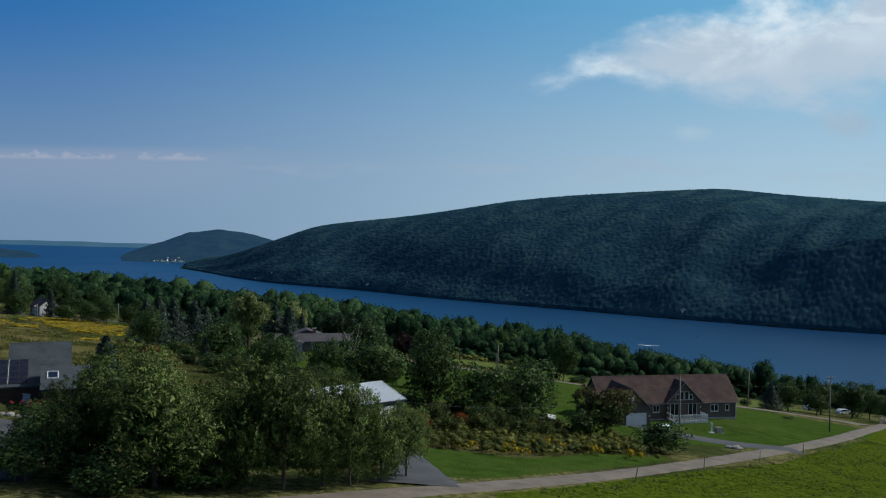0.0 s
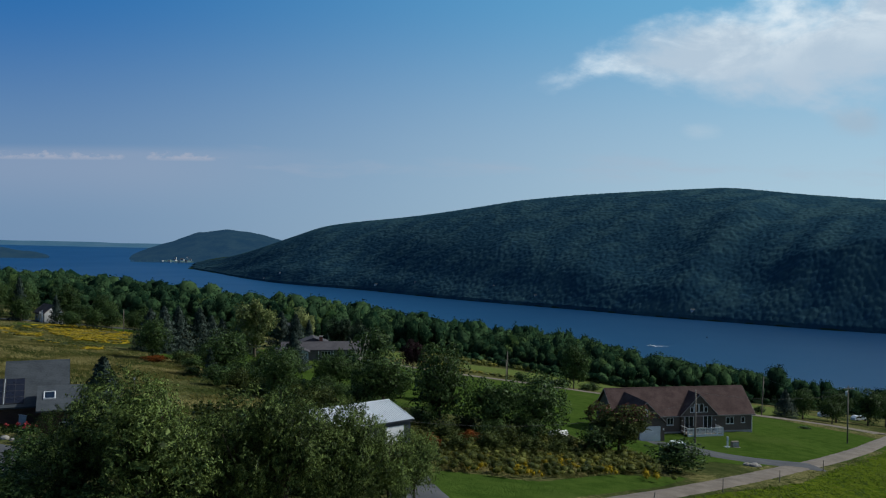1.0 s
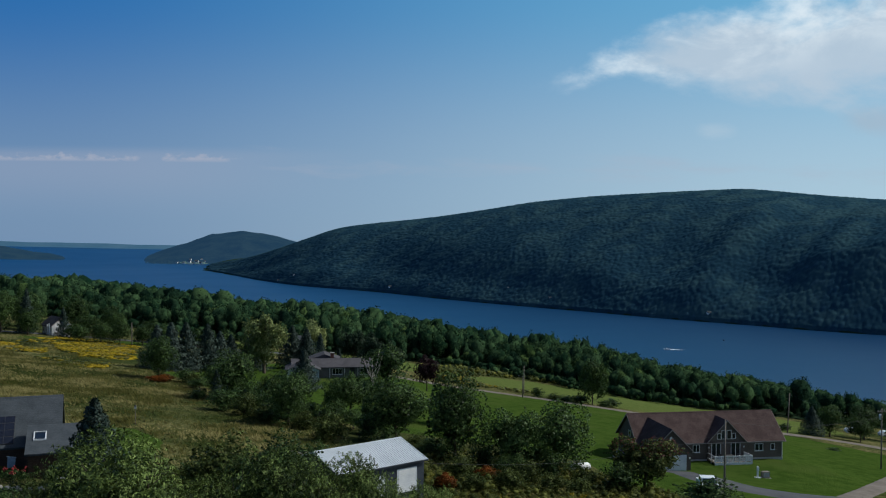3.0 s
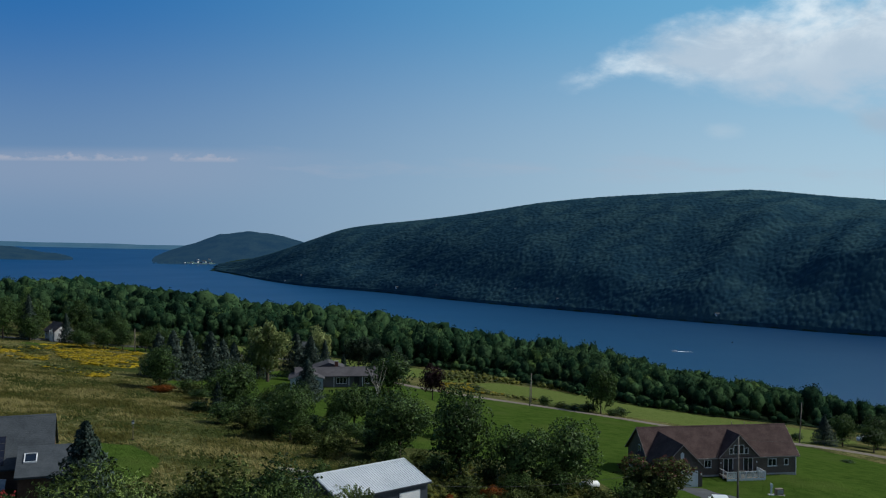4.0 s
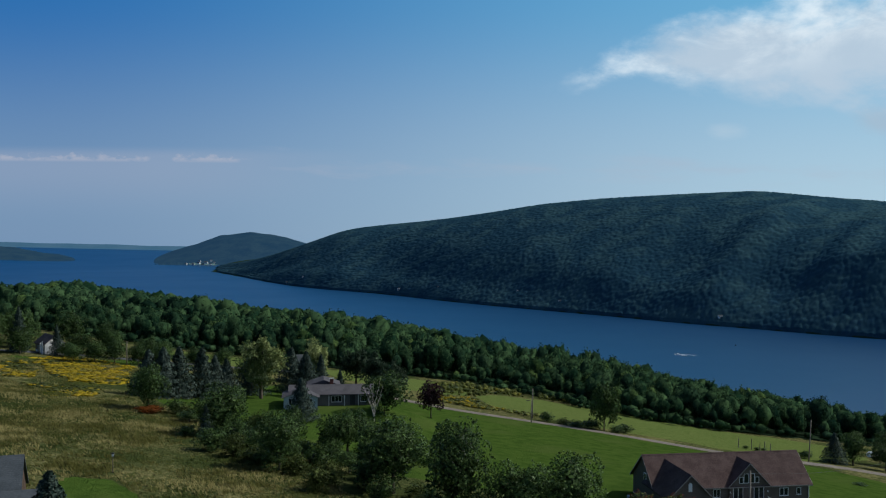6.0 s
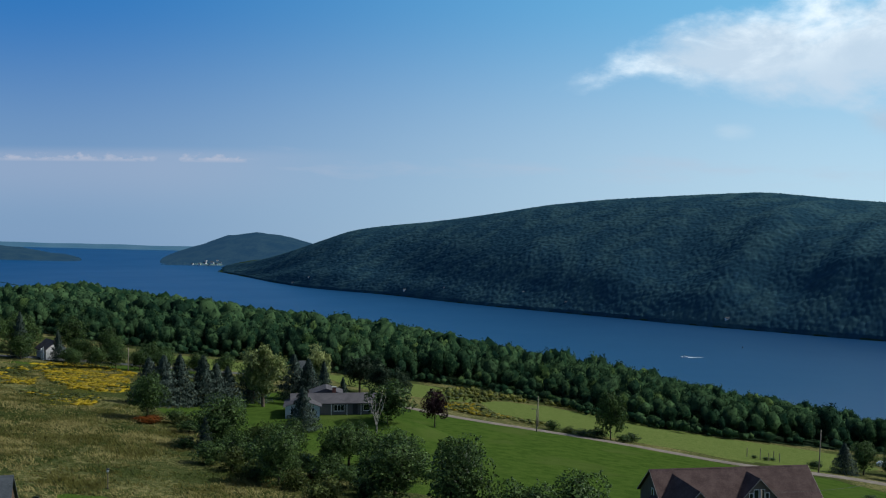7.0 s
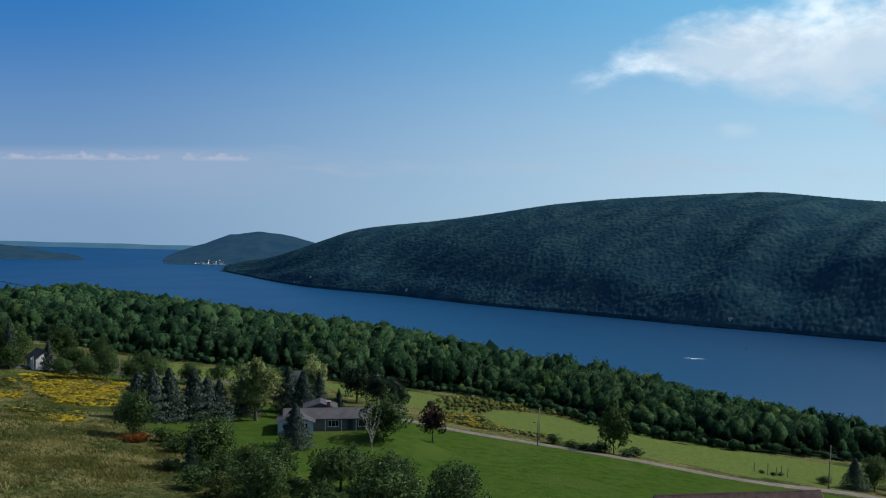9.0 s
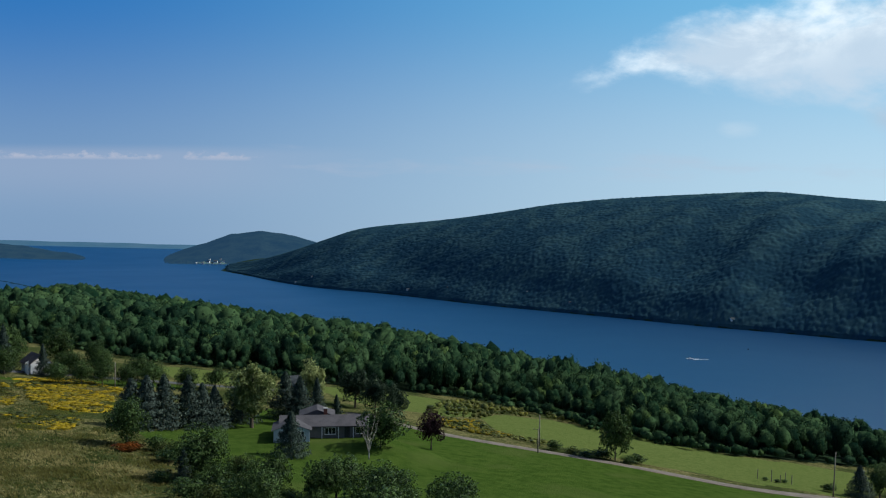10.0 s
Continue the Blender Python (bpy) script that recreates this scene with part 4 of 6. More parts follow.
def plant(name, label, forms, x, y, h, w, rng, material, category="woods", mixed=0.24):
    """One mesh of many trees; mixed: how much their kinds differ."""
    vs, ts, ns, tones, n = [], [], [], [], 0
    z = height(x, y)
    # kinds of trees stand in loose groups
    tone = np.clip(0.5 + mixed * (0.9 * waves(x, y, 23.0, 3.0) + rng.normal(size=len(x))), 0, 1)
    pick = rng.integers(0, len(forms), len(x))
    for k, (v, t, nv) in enumerate(forms):
        sel = np.where(pick == k)[0]
        if not len(sel):
            continue
        a = rng.uniform(0, 6.283, len(sel))
        c, s = np.cos(a)[:, None], np.sin(a)[:, None]
        X = (v[None, :, 0] * c - v[None, :, 1] * s) * w[sel][:, None] + x[sel][:, None]
        Y = (v[None, :, 0] * s + v[None, :, 1] * c) * w[sel][:, None] + y[sel][:, None]
        Z = v[None, :, 2] * h[sel][:, None] + z[sel][:, None]
        vs.append(np.stack([X, Y, Z], -1).reshape(-1, 3))
        ns.append(np.stack([nv[None, :, 0] * c - nv[None, :, 1] * s, nv[None, :, 0] * s + nv[None, :, 1] * c, np.broadcast_to(nv[None, :, 2], (len(sel), len(v)))], -1).reshape(-1, 3))
        ts.append((t[None] + (np.arange(len(sel)) * len(v))[:, None, None] + n).reshape(-1, 3))
        tones.append(np.repeat(tone[sel], len(v)))
        n += len(sel) * len(v)
    me = mesh_from(name, np.concatenate(vs), None, np.concatenate(ts), [MATS[material]], normals=np.concatenate(ns))
    me.attributes.new("tone", "FLOAT", "POINT").data.foreach_set("value", np.concatenate(tones).astype(np.float32))
    return tagged(new(name, me), label, category, kind="stuff")


def lumpy_form(rng, detail, lobes, lobe, leaves, leaf, low=0.0, lift=0.0, core=0.78):
    """A crown, one wide and one high: a lumpy body of lobes, and loose leaf sprays over it."""
    ico = bmesh.new()
    bmesh.ops.create_icosphere(ico, subdivisions=detail, radius=1.0)
    d = np.array([v.co[:] for v in ico.verts])
    f = np.array([[v.index for v in fc.verts] for fc in ico.faces])
    ico.free()
    c = rng.normal(size=(lobes, 3))
    c /= np.linalg.norm(c, axis=1, keepdims=True)
    c *= rng.uniform(0.42, 0.78, (lobes, 1))
    r = lobe * rng.uniform(0.75, 1.25, lobes)
    dot = d @ c.T
    disc = r[None] ** 2 - (c ** 2).sum(1)[None] + dot ** 2
    reach = np.where(disc > 0, dot + np.sqrt(np.maximum(disc, 0)), 0.0).max(1)
    reach = np.maximum(reach, 0.42)
    body = d * reach[:, None]
    nv = body / np.linalg.norm(body, axis=1, keepdims=True)
    # normals of the lobes themselves
    near = ((body[:, None] - c[None]) ** 2).sum(-1) / r[None] ** 2
    nv = 0.5 * nv + 0.8 * (body - c[near.argmin(1)])
    nv[:, 2] += lift
    nv /= np.linalg.norm(nv, axis=1, keepdims=True)
    # sprays of leaves lie along the lobes, lifting off a little
    pick = rng.integers(0, len(f), leaves)
    mixw = rng.dirichlet((1, 1, 1), leaves)[:, :, None]
    at = (body[f[pick]] * mixw).sum(1) * rng.uniform(core + 0.04, 1.03, (leaves, 1))
    out = (nv[f[pick]] * mixw).sum(1)
    out /= np.linalg.norm(out, axis=1, keepdims=True)
    a = np.cross(out, rng.normal(size=(leaves, 3)))
    a /= np.linalg.norm(a, axis=1, keepdims=True)
    b = np.cross(out, a)
    s = leaf * rng.uniform(0.6, 1.5, (leaves, 1))
    tilt = out * rng.normal(size=(leaves, 1)) * 0.5
    tri = np.stack([at - a * s + tilt * s, at + a * s - tilt * s, at + b * s * 1.3 + out * s * 0.5], 1)
    body = body * core
    v = np.concatenate([body, tri.reshape(-1, 3)])
    loose = out + rng.normal(size=(leaves, 3)) * 0.45
    nn = np.concatenate([nv, np.repeat(loose / np.linalg.norm(loose, axis=1, keepdims=True), 3, axis=0)])
    t = np.concatenate([f, len(body) + np.arange(leaves * 3).reshape(-1, 3)])
    scale = np.array([0.5, 0.5, 0.5 * (1 - low)])
    return v * scale + (0, 0, low + 0.5 * (1 - low)), t, nn


def build_woods():
    rng = np.random.default_rng(5)
    in_view = lambda x, y: (np.abs(x / np.maximum(y, 1)) < 0.60)
    # the near belt, tree by tree
    x, y = scatter(rng, 90000, (-260, 330, 220, 520), lambda x, y: (wood_edge(x, y) > 1) & (wood_edge(x, y) < 190) & in_view(x, y) & (np.hypot(x, y) < 480))
    x, y = thin(x, y, 4.5)
    edge = wood_edge(x, y)
    h = np.clip(rng.normal(10.2, 2.6, len(x)) + 1.6 * waves(x, y, 31.0, 5.0), 4.5, 16) * np.where(edge < 9, 0.72, 1.0)
    w = np.clip(h * rng.uniform(0.48, 0.88, len(x)), 3.8, 10)
    h = h + np.where(edge > 60, 1.5, 0.0)
    # tree heights are raised or cut by heading to fit the camera's skyline
    h = np.maximum(h + np.interp(x / y, [-0.47, -0.41, -0.33, -0.25, -0.12, 0.05, 0.087, 0.13, 0.17, 0.204, 0.322, 0.407], [-2, -1, -3.6, -3, -0.5, 2, 4, 3, 0, -2.8, -4.6, -6.5]) * np.clip((edge - 8) / 40, 0, 1), 4.0)
    front = edge < 50
    forms = [lumpy_form(rng, 2, 30, 0.25, 480, 0.046, 0.02, 0.1, 0.78) for _ in range(9)]
    plant("woods", "dense mixed green woods falling to the lake", forms, x[front], y[front], h[front], w[front], rng, "wood_leaf")
    forms = [lumpy_form(rng, 2, 26, 0.26, 150, 0.060, 0.02, 0.1, 0.84) for _ in range(9)]
    plant("woods", "dense mixed green woods falling to the lake", forms, x[~front], y[~front], h[~front], w[~front], rng, "wood_leaf")
    x, y = scatter(rng, 200000, (-1000, 420, 300, 1700), lambda x, y: (wood_edge(x, y) > 1) & (inland(x, y) > 105) & in_view(x, y) & (np.hypot(x, y) >= 480))
    x, y = thin(x, y, 6.8)
    h = np.clip(rng.normal(11.5, 2.4, len(x)), 6, 18)
    h = h * 1.04 + 5.0 * np.exp(-((x / y + 0.10) / 0.12) ** 2)
    h = np.maximum(h + np.interp(x / y, [0.15, 0.204, 0.322, 0.407], [0, -3, -5, -8]), 4.0)
    w = np.maximum(h * rng.uniform(0.6, 0.95, len(x)), 5.5)
    front = np.hypot(x, y) < 640
    forms = [lumpy_form(rng, 2, 24, 0.28, 90, 0.065, 0.02, 0.15, 0.86) for _ in range(9)]
    plant("woods", "dense mixed green woods falling to the lake", forms, x[front], y[front], h[front], w[front], rng, "wood_leaf")
    forms = [lumpy_form(rng, 1, 14, 0.40, 14, 0.10, 0.02, 0.2, 0.92) for _ in range(9)]
    plant("far_woods", "unbroken green tree canopy above the shore", forms, x[~front], y[~front], h[~front], w[~front], rng, "wood_leaf")
    # bushes along the wood's edge
    x, y = scatter(rng, 20000, (-150, 200, 230, 420), lambda x, y: (wood_edge(x, y) > -8) & (wood_edge(x, y) < 4) & in_view(x, y))
    x, y = thin(x, y, 2.8)
    h = rng.uniform(1.2, 4.2, len(x))
    plant("undergrowth", "tangled shrubs along the edge of the woods", [lumpy_form(rng, 1, 10, 0.45, 130, 0.075, 0.0, 0.0, 0.8) for _ in range(5)], x, y, h, h * rng.uniform(0.9, 1.5, len(x)), rng, "wood_leaf", "undergrowth")
    # the hill beyond the lake: an unbroken canopy, crown beside crown
    us, ks = np.linspace(-0.31, 0.56, 780), np.concatenate([np.linspace(0.0, 1.0, 240), np.linspace(1.0, 1.15, 16)[1:]])
    u, k = np.meshgrid(us, ks)
    y = np.interp(u, HILL_U, HILL_D) + np.interp(u, HILL_U, HILL_W) * k
    x = u * y
    cell = 4.6
    gx, gy = np.floor(x / cell), np.floor(y / cell)
    lift, tone = np.zeros_like(x), np.full(x.shape, 0.3)
    for ox in (-1, 0, 1):
        for oy in (-1, 0, 1):
            cx, cy = gx + ox, gy + oy
            r1, r2, r3 = (np.modf(np.abs(np.sin(cx * a + cy * b) * 43758.5453))[0] for a, b in ((12.9898, 78.233), (39.346, 11.135), (73.156, 52.235)))
            d = np.hypot(x - (cx + 0.1 + 0.8 * r1) * cell, y - (cy + 0.1 + 0.8 * r2) * cell) / (3.3 + 1.8 * r3)
            up = (1.0 + 1.8 * r3) * np.sqrt(np.clip(1 - d * d, 0, 1))
            tone = np.where(up > lift, np.modf(r1 * 7.31 + r2 * 3.17)[0], tone)
            lift = np.maximum(lift, up)
    z = height(x, y) + 1.0 + lift
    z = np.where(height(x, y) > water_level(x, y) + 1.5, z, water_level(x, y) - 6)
    n, m = u.shape
    i = (np.arange(n - 1)[:, None] * m + np.arange(m - 1)[None, :]).ravel()
    me = mesh_from("hill_woods", np.stack([x, y, z], -1).reshape(-1, 3), np.stack([i, i + 1, i + m + 1, i + m], -1), None, [MATS["hazed_hill_leaf"]], smooth=True)
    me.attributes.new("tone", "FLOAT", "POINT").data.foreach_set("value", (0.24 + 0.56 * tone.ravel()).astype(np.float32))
    tagged(new("hill_woods", me), "dark green woods covering the hill across the lake, tinted with painted haze", "woods", kind="stuff")


build_woods()


# ---------------------------------------------------------------- building materials
def board_material(name, dark, light, pitch, rough=0.7, axis=2, depth=0.02, spec=0.3):
    """Boards, shingle courses or ribs: shallow steps at a true pitch in metres, with weathered tones."""
    m = surface(name, dark, light, 0.7, rough, 0.0, 8.0, spec=spec)
    N = Nodes(m.node_tree)
    p = m.node_tree.nodes["Principled BSDF"]
    sep = N.add("ShaderNodeSeparateXYZ")
    N.put(sep.inputs[0], N.add("ShaderNodeTexCoord").outputs["Object"])
    saw = N.math("FRACT", N.math("DIVIDE", sep.outputs[axis], pitch))
    bn = N.add("ShaderNodeBump")
    bn.inputs["Strength"].default_value, bn.inputs["Distance"].default_value = 0.8, depth
    N.put(bn.inputs["Height"], saw)
    N.put(p.inputs["Normal"], bn.outputs[0])
    return m


board_material("grey_siding", (0.092, 0.072, 0.060), (0.130, 0.104, 0.088), 0.18)
board_material("brown_shingle", (0.060, 0.039, 0.036), (0.108, 0.074, 0.068), 0.14, 0.9, depth=0.03, spec=0.1)
board_material("slate_shingle", (0.048, 0.056, 0.064), (0.08, 0.09, 0.10), 0.14, 0.9, depth=0.03, spec=0.1)
board_material("ranch_shingle", (0.06, 0.056, 0.062), (0.10, 0.094, 0.10), 0.14, 0.9, depth=0.03, spec=0.1)
board_material("dark_metal_siding", (0.035, 0.042, 0.055), (0.055, 0.065, 0.08), 0.23, 0.5, axis=0)
board_material("pale_siding", (0.32, 0.38, 0.42), (0.43, 0.48, 0.51), 0.15)
# darker siding: the eave's shade on the ranch's main wall, put into the colour
board_material("shaded_siding", (0.09, 0.088, 0.09), (0.13, 0.126, 0.126), 0.15)
board_material("brown_siding", (0.055, 0.032, 0.024), (0.10, 0.062, 0.045), 0.2)
board_material("white_siding", (0.6, 0.61, 0.62), (0.75, 0.75, 0.74), 0.15)
surface("dull_trim", (0.24, 0.21, 0.19), (0.34, 0.30, 0.28), 0.8, 0.6, 0.05, 10)
surface("white_paint", (0.62, 0.63, 0.64), (0.78, 0.78, 0.77), 0.8, 0.5, 0.05, 10)
surface("pale_metal", (0.50, 0.54, 0.57), (0.64, 0.67, 0.69), 0.35, 0.45, 0.05, 10, spec=0.5)
surface("weathered_wood", (0.13, 0.11, 0.09), (0.25, 0.22, 0.18), 1.5, 0.9, 0.4, 8)
surface("dark_iron", (0.02, 0.02, 0.022), (0.05, 0.05, 0.052), 3.0, 0.6, 0.1, 6)
surface("truck_paint", (0.68, 0.69, 0.70), (0.76, 0.76, 0.76), 0.5, 0.3, 0.0, 6, spec=0.5)
surface("rubber", (0.015, 0.015, 0.015), (0.03, 0.03, 0.03), 3.0, 0.9, 0.1, 6)
surface("stone", (0.20, 0.18, 0.16), (0.36, 0.34, 0.31), 1.2, 0.9, 0.5, 6)
surface("red_bloom", (0.16, 0.012, 0.014), (0.28, 0.03, 0.028), 3.0, 0.7, 0.1, 6)
surface("brick_red", (0.13, 0.05, 0.035), (0.22, 0.085, 0.06), 2.0, 0.9, 0.2, 6)
surface("banner_cloth", (0.25, 0.34, 0.42), (0.45, 0.52, 0.58), 2.0, 0.9, 0.1, 6)
surface("foam", (0.6, 0.65, 0.7), (0.8, 0.82, 0.85), 0.5, 0.6, 0.0, 6)


def glass_material():
    m = bpy.data.materials.new("window_glass")
    m.use_nodes = True
    p = m.node_tree.nodes["Principled BSDF"]
    N = Nodes(m.node_tree)
    wavy = N.noise(N.add("ShaderNodeNewGeometry").outputs["Position"], 1.5, 2.0)
    N.put(p.inputs["Base Color"], N.mix(wavy, (0.008, 0.010, 0.013), (0.02, 0.024, 0.028)))
    p.inputs["Roughness"].default_value, p.inputs["IOR"].default_value = 0.06, 1.5
    MATS["window_glass"] = m


def panel_material():
    m = surface("solar_cell", (0.010, 0.013, 0.024), (0.018, 0.022, 0.036), 0.8, 0.2, 0.0, 6, spec=0.5)
    return m


glass_material(), panel_material()


# ---------------------------------------------------------------- building parts
def window(parent, x, y, z, w, h, bars=1, name="window", sill=True):
    """A framed window on a wall that faces -y; x, z: middle of its lower edge."""
    win = new(name)
    win.parent = parent
    win.location = (x, y, z)
    bm = B()
    t = 0.06
    box(bm, -w / 2 - t, -w / 2, -0.06, 0.02, -t, h + t), box(bm, w / 2, w / 2 + t, -0.06, 0.02, -t, h + t)
    box(bm, -w / 2, w / 2, -0.06, 0.02, h, h + t), box(bm, -w / 2, w / 2, -0.06, 0.02, -t, 0)
    for i in range(1, bars + 1):
        c = -w / 2 + w * i / (bars + 1)
        box(bm, c - 0.035, c + 0.035, -0.05, 0.015, 0, h)
    part("frame", bm, "white_paint", win, "white painted frame")
    for i in range(bars + 1):
        a, b = -w / 2 + w * i / (bars + 1) + 0.035, -w / 2 + w * (i + 1) / (bars + 1) - 0.035
        part("pane", box(B(), a, b, -0.02, 0.012, 0.0, h), "window_glass", win)
    if sill:
        part("sill", box(B(), -w / 2 - 0.12, w / 2 + 0.12, -0.12, 0.01, -t - 0.05, -t), "white_paint", win)
    return win


def gable_roof(parent, material, x0, x1, half, ridge, eave, thick=0.16, along="x", cx=0.0, trim=True, front=None):
    """Two roof slopes meeting at a ridge along x, or along y about cx; each a slab of its own, with fascia boards."""
    for side in (-1, 1):
        o = [(0, ridge), (side * half, eave), (side * half, eave - thick), (0, ridge - thick)]
        if along == "x":
            bm = prism(B(), o, "x", x0, x1)
        else:
            bm = prism(B(), [(cx + a, b) for a, b in o], "y", x0, x1)
        part("roof", bm, material, parent)
    if trim:
        for end in ((x0, x1) if along == "x" else (x0,)):
            for side in (-1, 1):
                s = 0.03 if end == x1 else -0.03
                o = [(side * 0.0, ridge - 0.02), (side * (half + 0.02), eave - 0.02), (side * (half + 0.02), eave - 0.17), (side * 0.0, ridge - 0.19)]
                lo, hi = sorted((end + s, end + s * 0.1))
                if along == "x":
                    part("rake_board", prism(B(), o, "x", lo, hi), "dull_trim", parent)
                else:
                    part("rake_board", prism(B(), [(cx + a, b) for a, b in o], "y", lo, hi), "dull_trim", parent)


def grey_house():
    house = thing("house", "long grey-sided house with a brown gabled roof and white trim", "house", 36.59, 159.94, PAD_Z, 10.66)
    L, hd, zr, ze = 23.3, 4.57, 7.53 - PAD_Z, 3.73 - PAD_Z
    # walls
    wall = [(-4.15, -0.6), (4.15, -0.6), (4.15, ze + 0.15), (0, zr - 0.2), (-4.15, ze + 0.15)]
    part("wall", prism(B(), wall, "x", -L / 2 + 0.35, L / 2 - 0.35), "grey_siding", house)
    part("foundation", prism(B(), [(-4.18, -0.8), (4.18, -0.8), (4.18, 0.25), (-4.18, 0.25)], "x", -L / 2 + 0.32, L / 2 - 0.32), "concrete", house, "bare concrete foundation")
    gable_roof(house, "brown_shingle", -L / 2, L / 2, hd, zr, ze)
    part("eave_board", box(B(), -L / 2, L / 2, -hd - 0.03, -hd, ze - 0.15, ze - 0.01), "dull_trim", house, "pale grey eave board")
    part("ridge_cap", prism(B(), [(-0.16, zr - 0.09), (0, zr + 0.03), (0.16, zr - 0.09)], "x", -L / 2, L / 2), "brown_shingle", house)
    # the garage wing with its own gable
    ag, pg, zg, wg, zge = -8.54, 9.92, 7.01 - PAD_Z, 3.25, 3.79 - PAD_Z
    garage = part("garage_wing", prism(B(), [(ag - 2.95, -0.6), (ag + 2.95, -0.6), (ag + 2.95, zge + 0.25), (ag, zg - 0.2), (ag - 2.95, zge + 0.25)], "y", -pg + 0.35, -2.0), "grey_siding", house)
    gable_roof(house, "brown_shingle", -pg, -0.5, wg, zg, zge, along="y", cx=ag)
    door = part("garage_door", box(B(), -9.33, -6.44, -pg + 0.29, -pg + 0.37, 0.1, 2.15), "white_paint", house, "closed white panelled garage door")
    for r in range(4):
        for c in range(4):
            part("panel", box(B(), -9.25 + c * 0.7, -8.65 + c * 0.7, -pg + 0.265, -pg + 0.292, 0.18 + r * 0.5, 0.56 + r * 0.5), "white_paint", door)
    bm = B()
    box(bm, -9.5, -9.33, -pg + 0.24, -pg + 0.36, 0.1, 2.3), box(bm, -6.44, -6.27, -pg + 0.24, -pg + 0.36, 0.1, 2.3), box(bm, -9.33, -6.44, -pg + 0.24, -pg + 0.36, 2.15, 2.3)
    part("door_frame", bm, "white_paint", house)
    part("gable_vent", prism(B(), [(ag - 0.25, 3.75), (ag + 0.25, 3.75), (ag + 0.25, 4.7), (ag, 4.95), (ag - 0.25, 4.7)], "y", -pg + 0.28, -pg + 0.36), "white_paint", house, "white louvred gable vent")
    part("wall_lamp", box(B(), -5.85, -5.7, -pg + 0.2, -pg + 0.36, 1.7, 1.95), "white_paint", house)
    # the middle gable
    am, pm, zm, wm = 2.23, 4.75, 7.04 - PAD_Z, 3.2
    part("front_gable", prism(B(), [(am - 2.85, -0.5), (am + 2.85, -0.5), (am + 2.85, ze + 0.25), (am, zm - 0.2), (am - 2.85, ze + 0.25)], "y", -pm + 0.3, -1.0), "grey_siding", house)
    gable_roof(house, "brown_shingle", -pm, -0.5, wm, zm, ze, along="y", cx=am)
    fy = -pm + 0.3
    for i, (c, w, h) in enumerate(((-1.15, 0.5, 0.75), (-0.42, 0.62, 1.2), (0.42, 0.62, 1.2), (1.15, 0.5, 0.75))):
        window(house, am + c, fy, 3.25, w, h, 0, sill=False)
    for c in (-1.6, 1.45):
        window(house, am + c, fy, 0.62, 1.35, 1.95, 1, name="patio_door", sill=False)
    window(house, -2.35, -4.15, 1.35, 0.95, 1.0, 1)
    window(house, 7.55, -4.15, 1.3, 1.2, 0.95, 1)
    window(house, 9.75, -4.15, 1.4, 0.55, 0.8, 0)
    for sx, c in ((-2.75, 1.75), (2.75, 1.75)):
        part("wall_lamp", box(B(), am + sx - 0.06, am + sx + 0.06, fy - 0.12, fy, 1.9, 2.1), "white_paint", house)
    # windows of the shaded end
    end = new("window")
    end.parent = house
    end.location = (-L / 2 + 0.35, -0.6, 3.0)
    part("pane", box(B(), -0.03, 0.02, -0.35, 0.35, 0, 1.0), "window_glass", end)
    bm = B()
    box(bm, -0.06, 0.01, -0.45, -0.35, -0.1, 1.1), box(bm, -0.06, 0.01, 0.35, 0.45, -0.1, 1.1), box(bm, -0.06, 0.01, -0.35, 0.35, 1.0, 1.1), box(bm, -0.06, 0.01, -0.35, 0.35, -0.1, 0)
    part("frame", bm, "white_paint", end)
    # the white deck
    x0, x1, y0, y1, dz = -0.7, 5.0, -7.0, -4.47, 0.32
    deck = part("deck", box(B(), x0, x1, y0, y1, dz - 0.12, dz), "weathered_wood", house, "raised timber deck")
    part("skirt_board", box(B(), x0, x1, y0 - 0.04, y0, dz - 0.32, dz + 0.01), "white_paint", deck)
    posts = [(x0 + (x1 - x0) * i / 6, y0) for i in range(7)] + [(x0, y0 + 1.25), (x1, y0 + 1.25)]
    for px, py in posts:
        part("post", box(B(), px - 0.07, px + 0.07, py - 0.07, py + 0.07, -0.3, dz + 1.0), "white_paint", deck)
    for za in (0.15, 0.88):
        part("rail", box(B(), x0, x1, y0 - 0.035, y0 + 0.035, dz + za, dz + za + 0.09), "white_paint", deck)
        for px in (x0, x1):
            part("rail", box(B(), px - 0.035, px + 0.035, y0, y1, dz + za, dz + za + 0.09), "white_paint", deck)
    n = 40
    for i in range(n):
        px = x0 + (x1 - x0) * (i + 0.5) / n
        part("baluster", box(B(), px - 0.028, px + 0.028, y0 - 0.02, y0 + 0.02, dz + 0.2, dz + 0.95), "white_paint", deck)
    for i in range(20):
        py = y0 + (y1 - y0) * (i + 0.5) / 20
        part("baluster", box(B(), x1 - 0.02, x1 + 0.02, py - 0.028, py + 0.028, dz + 0.2, dz + 0.95), "white_paint", deck)
    # downspout at the corner
    part("downspout", rod(B(), (L / 2 - 0.42, -4.22, 0.0), (L / 2 - 0.42, -4.22, ze - 0.1), 0.05), "white_paint", house)
    m = house.matrix_world
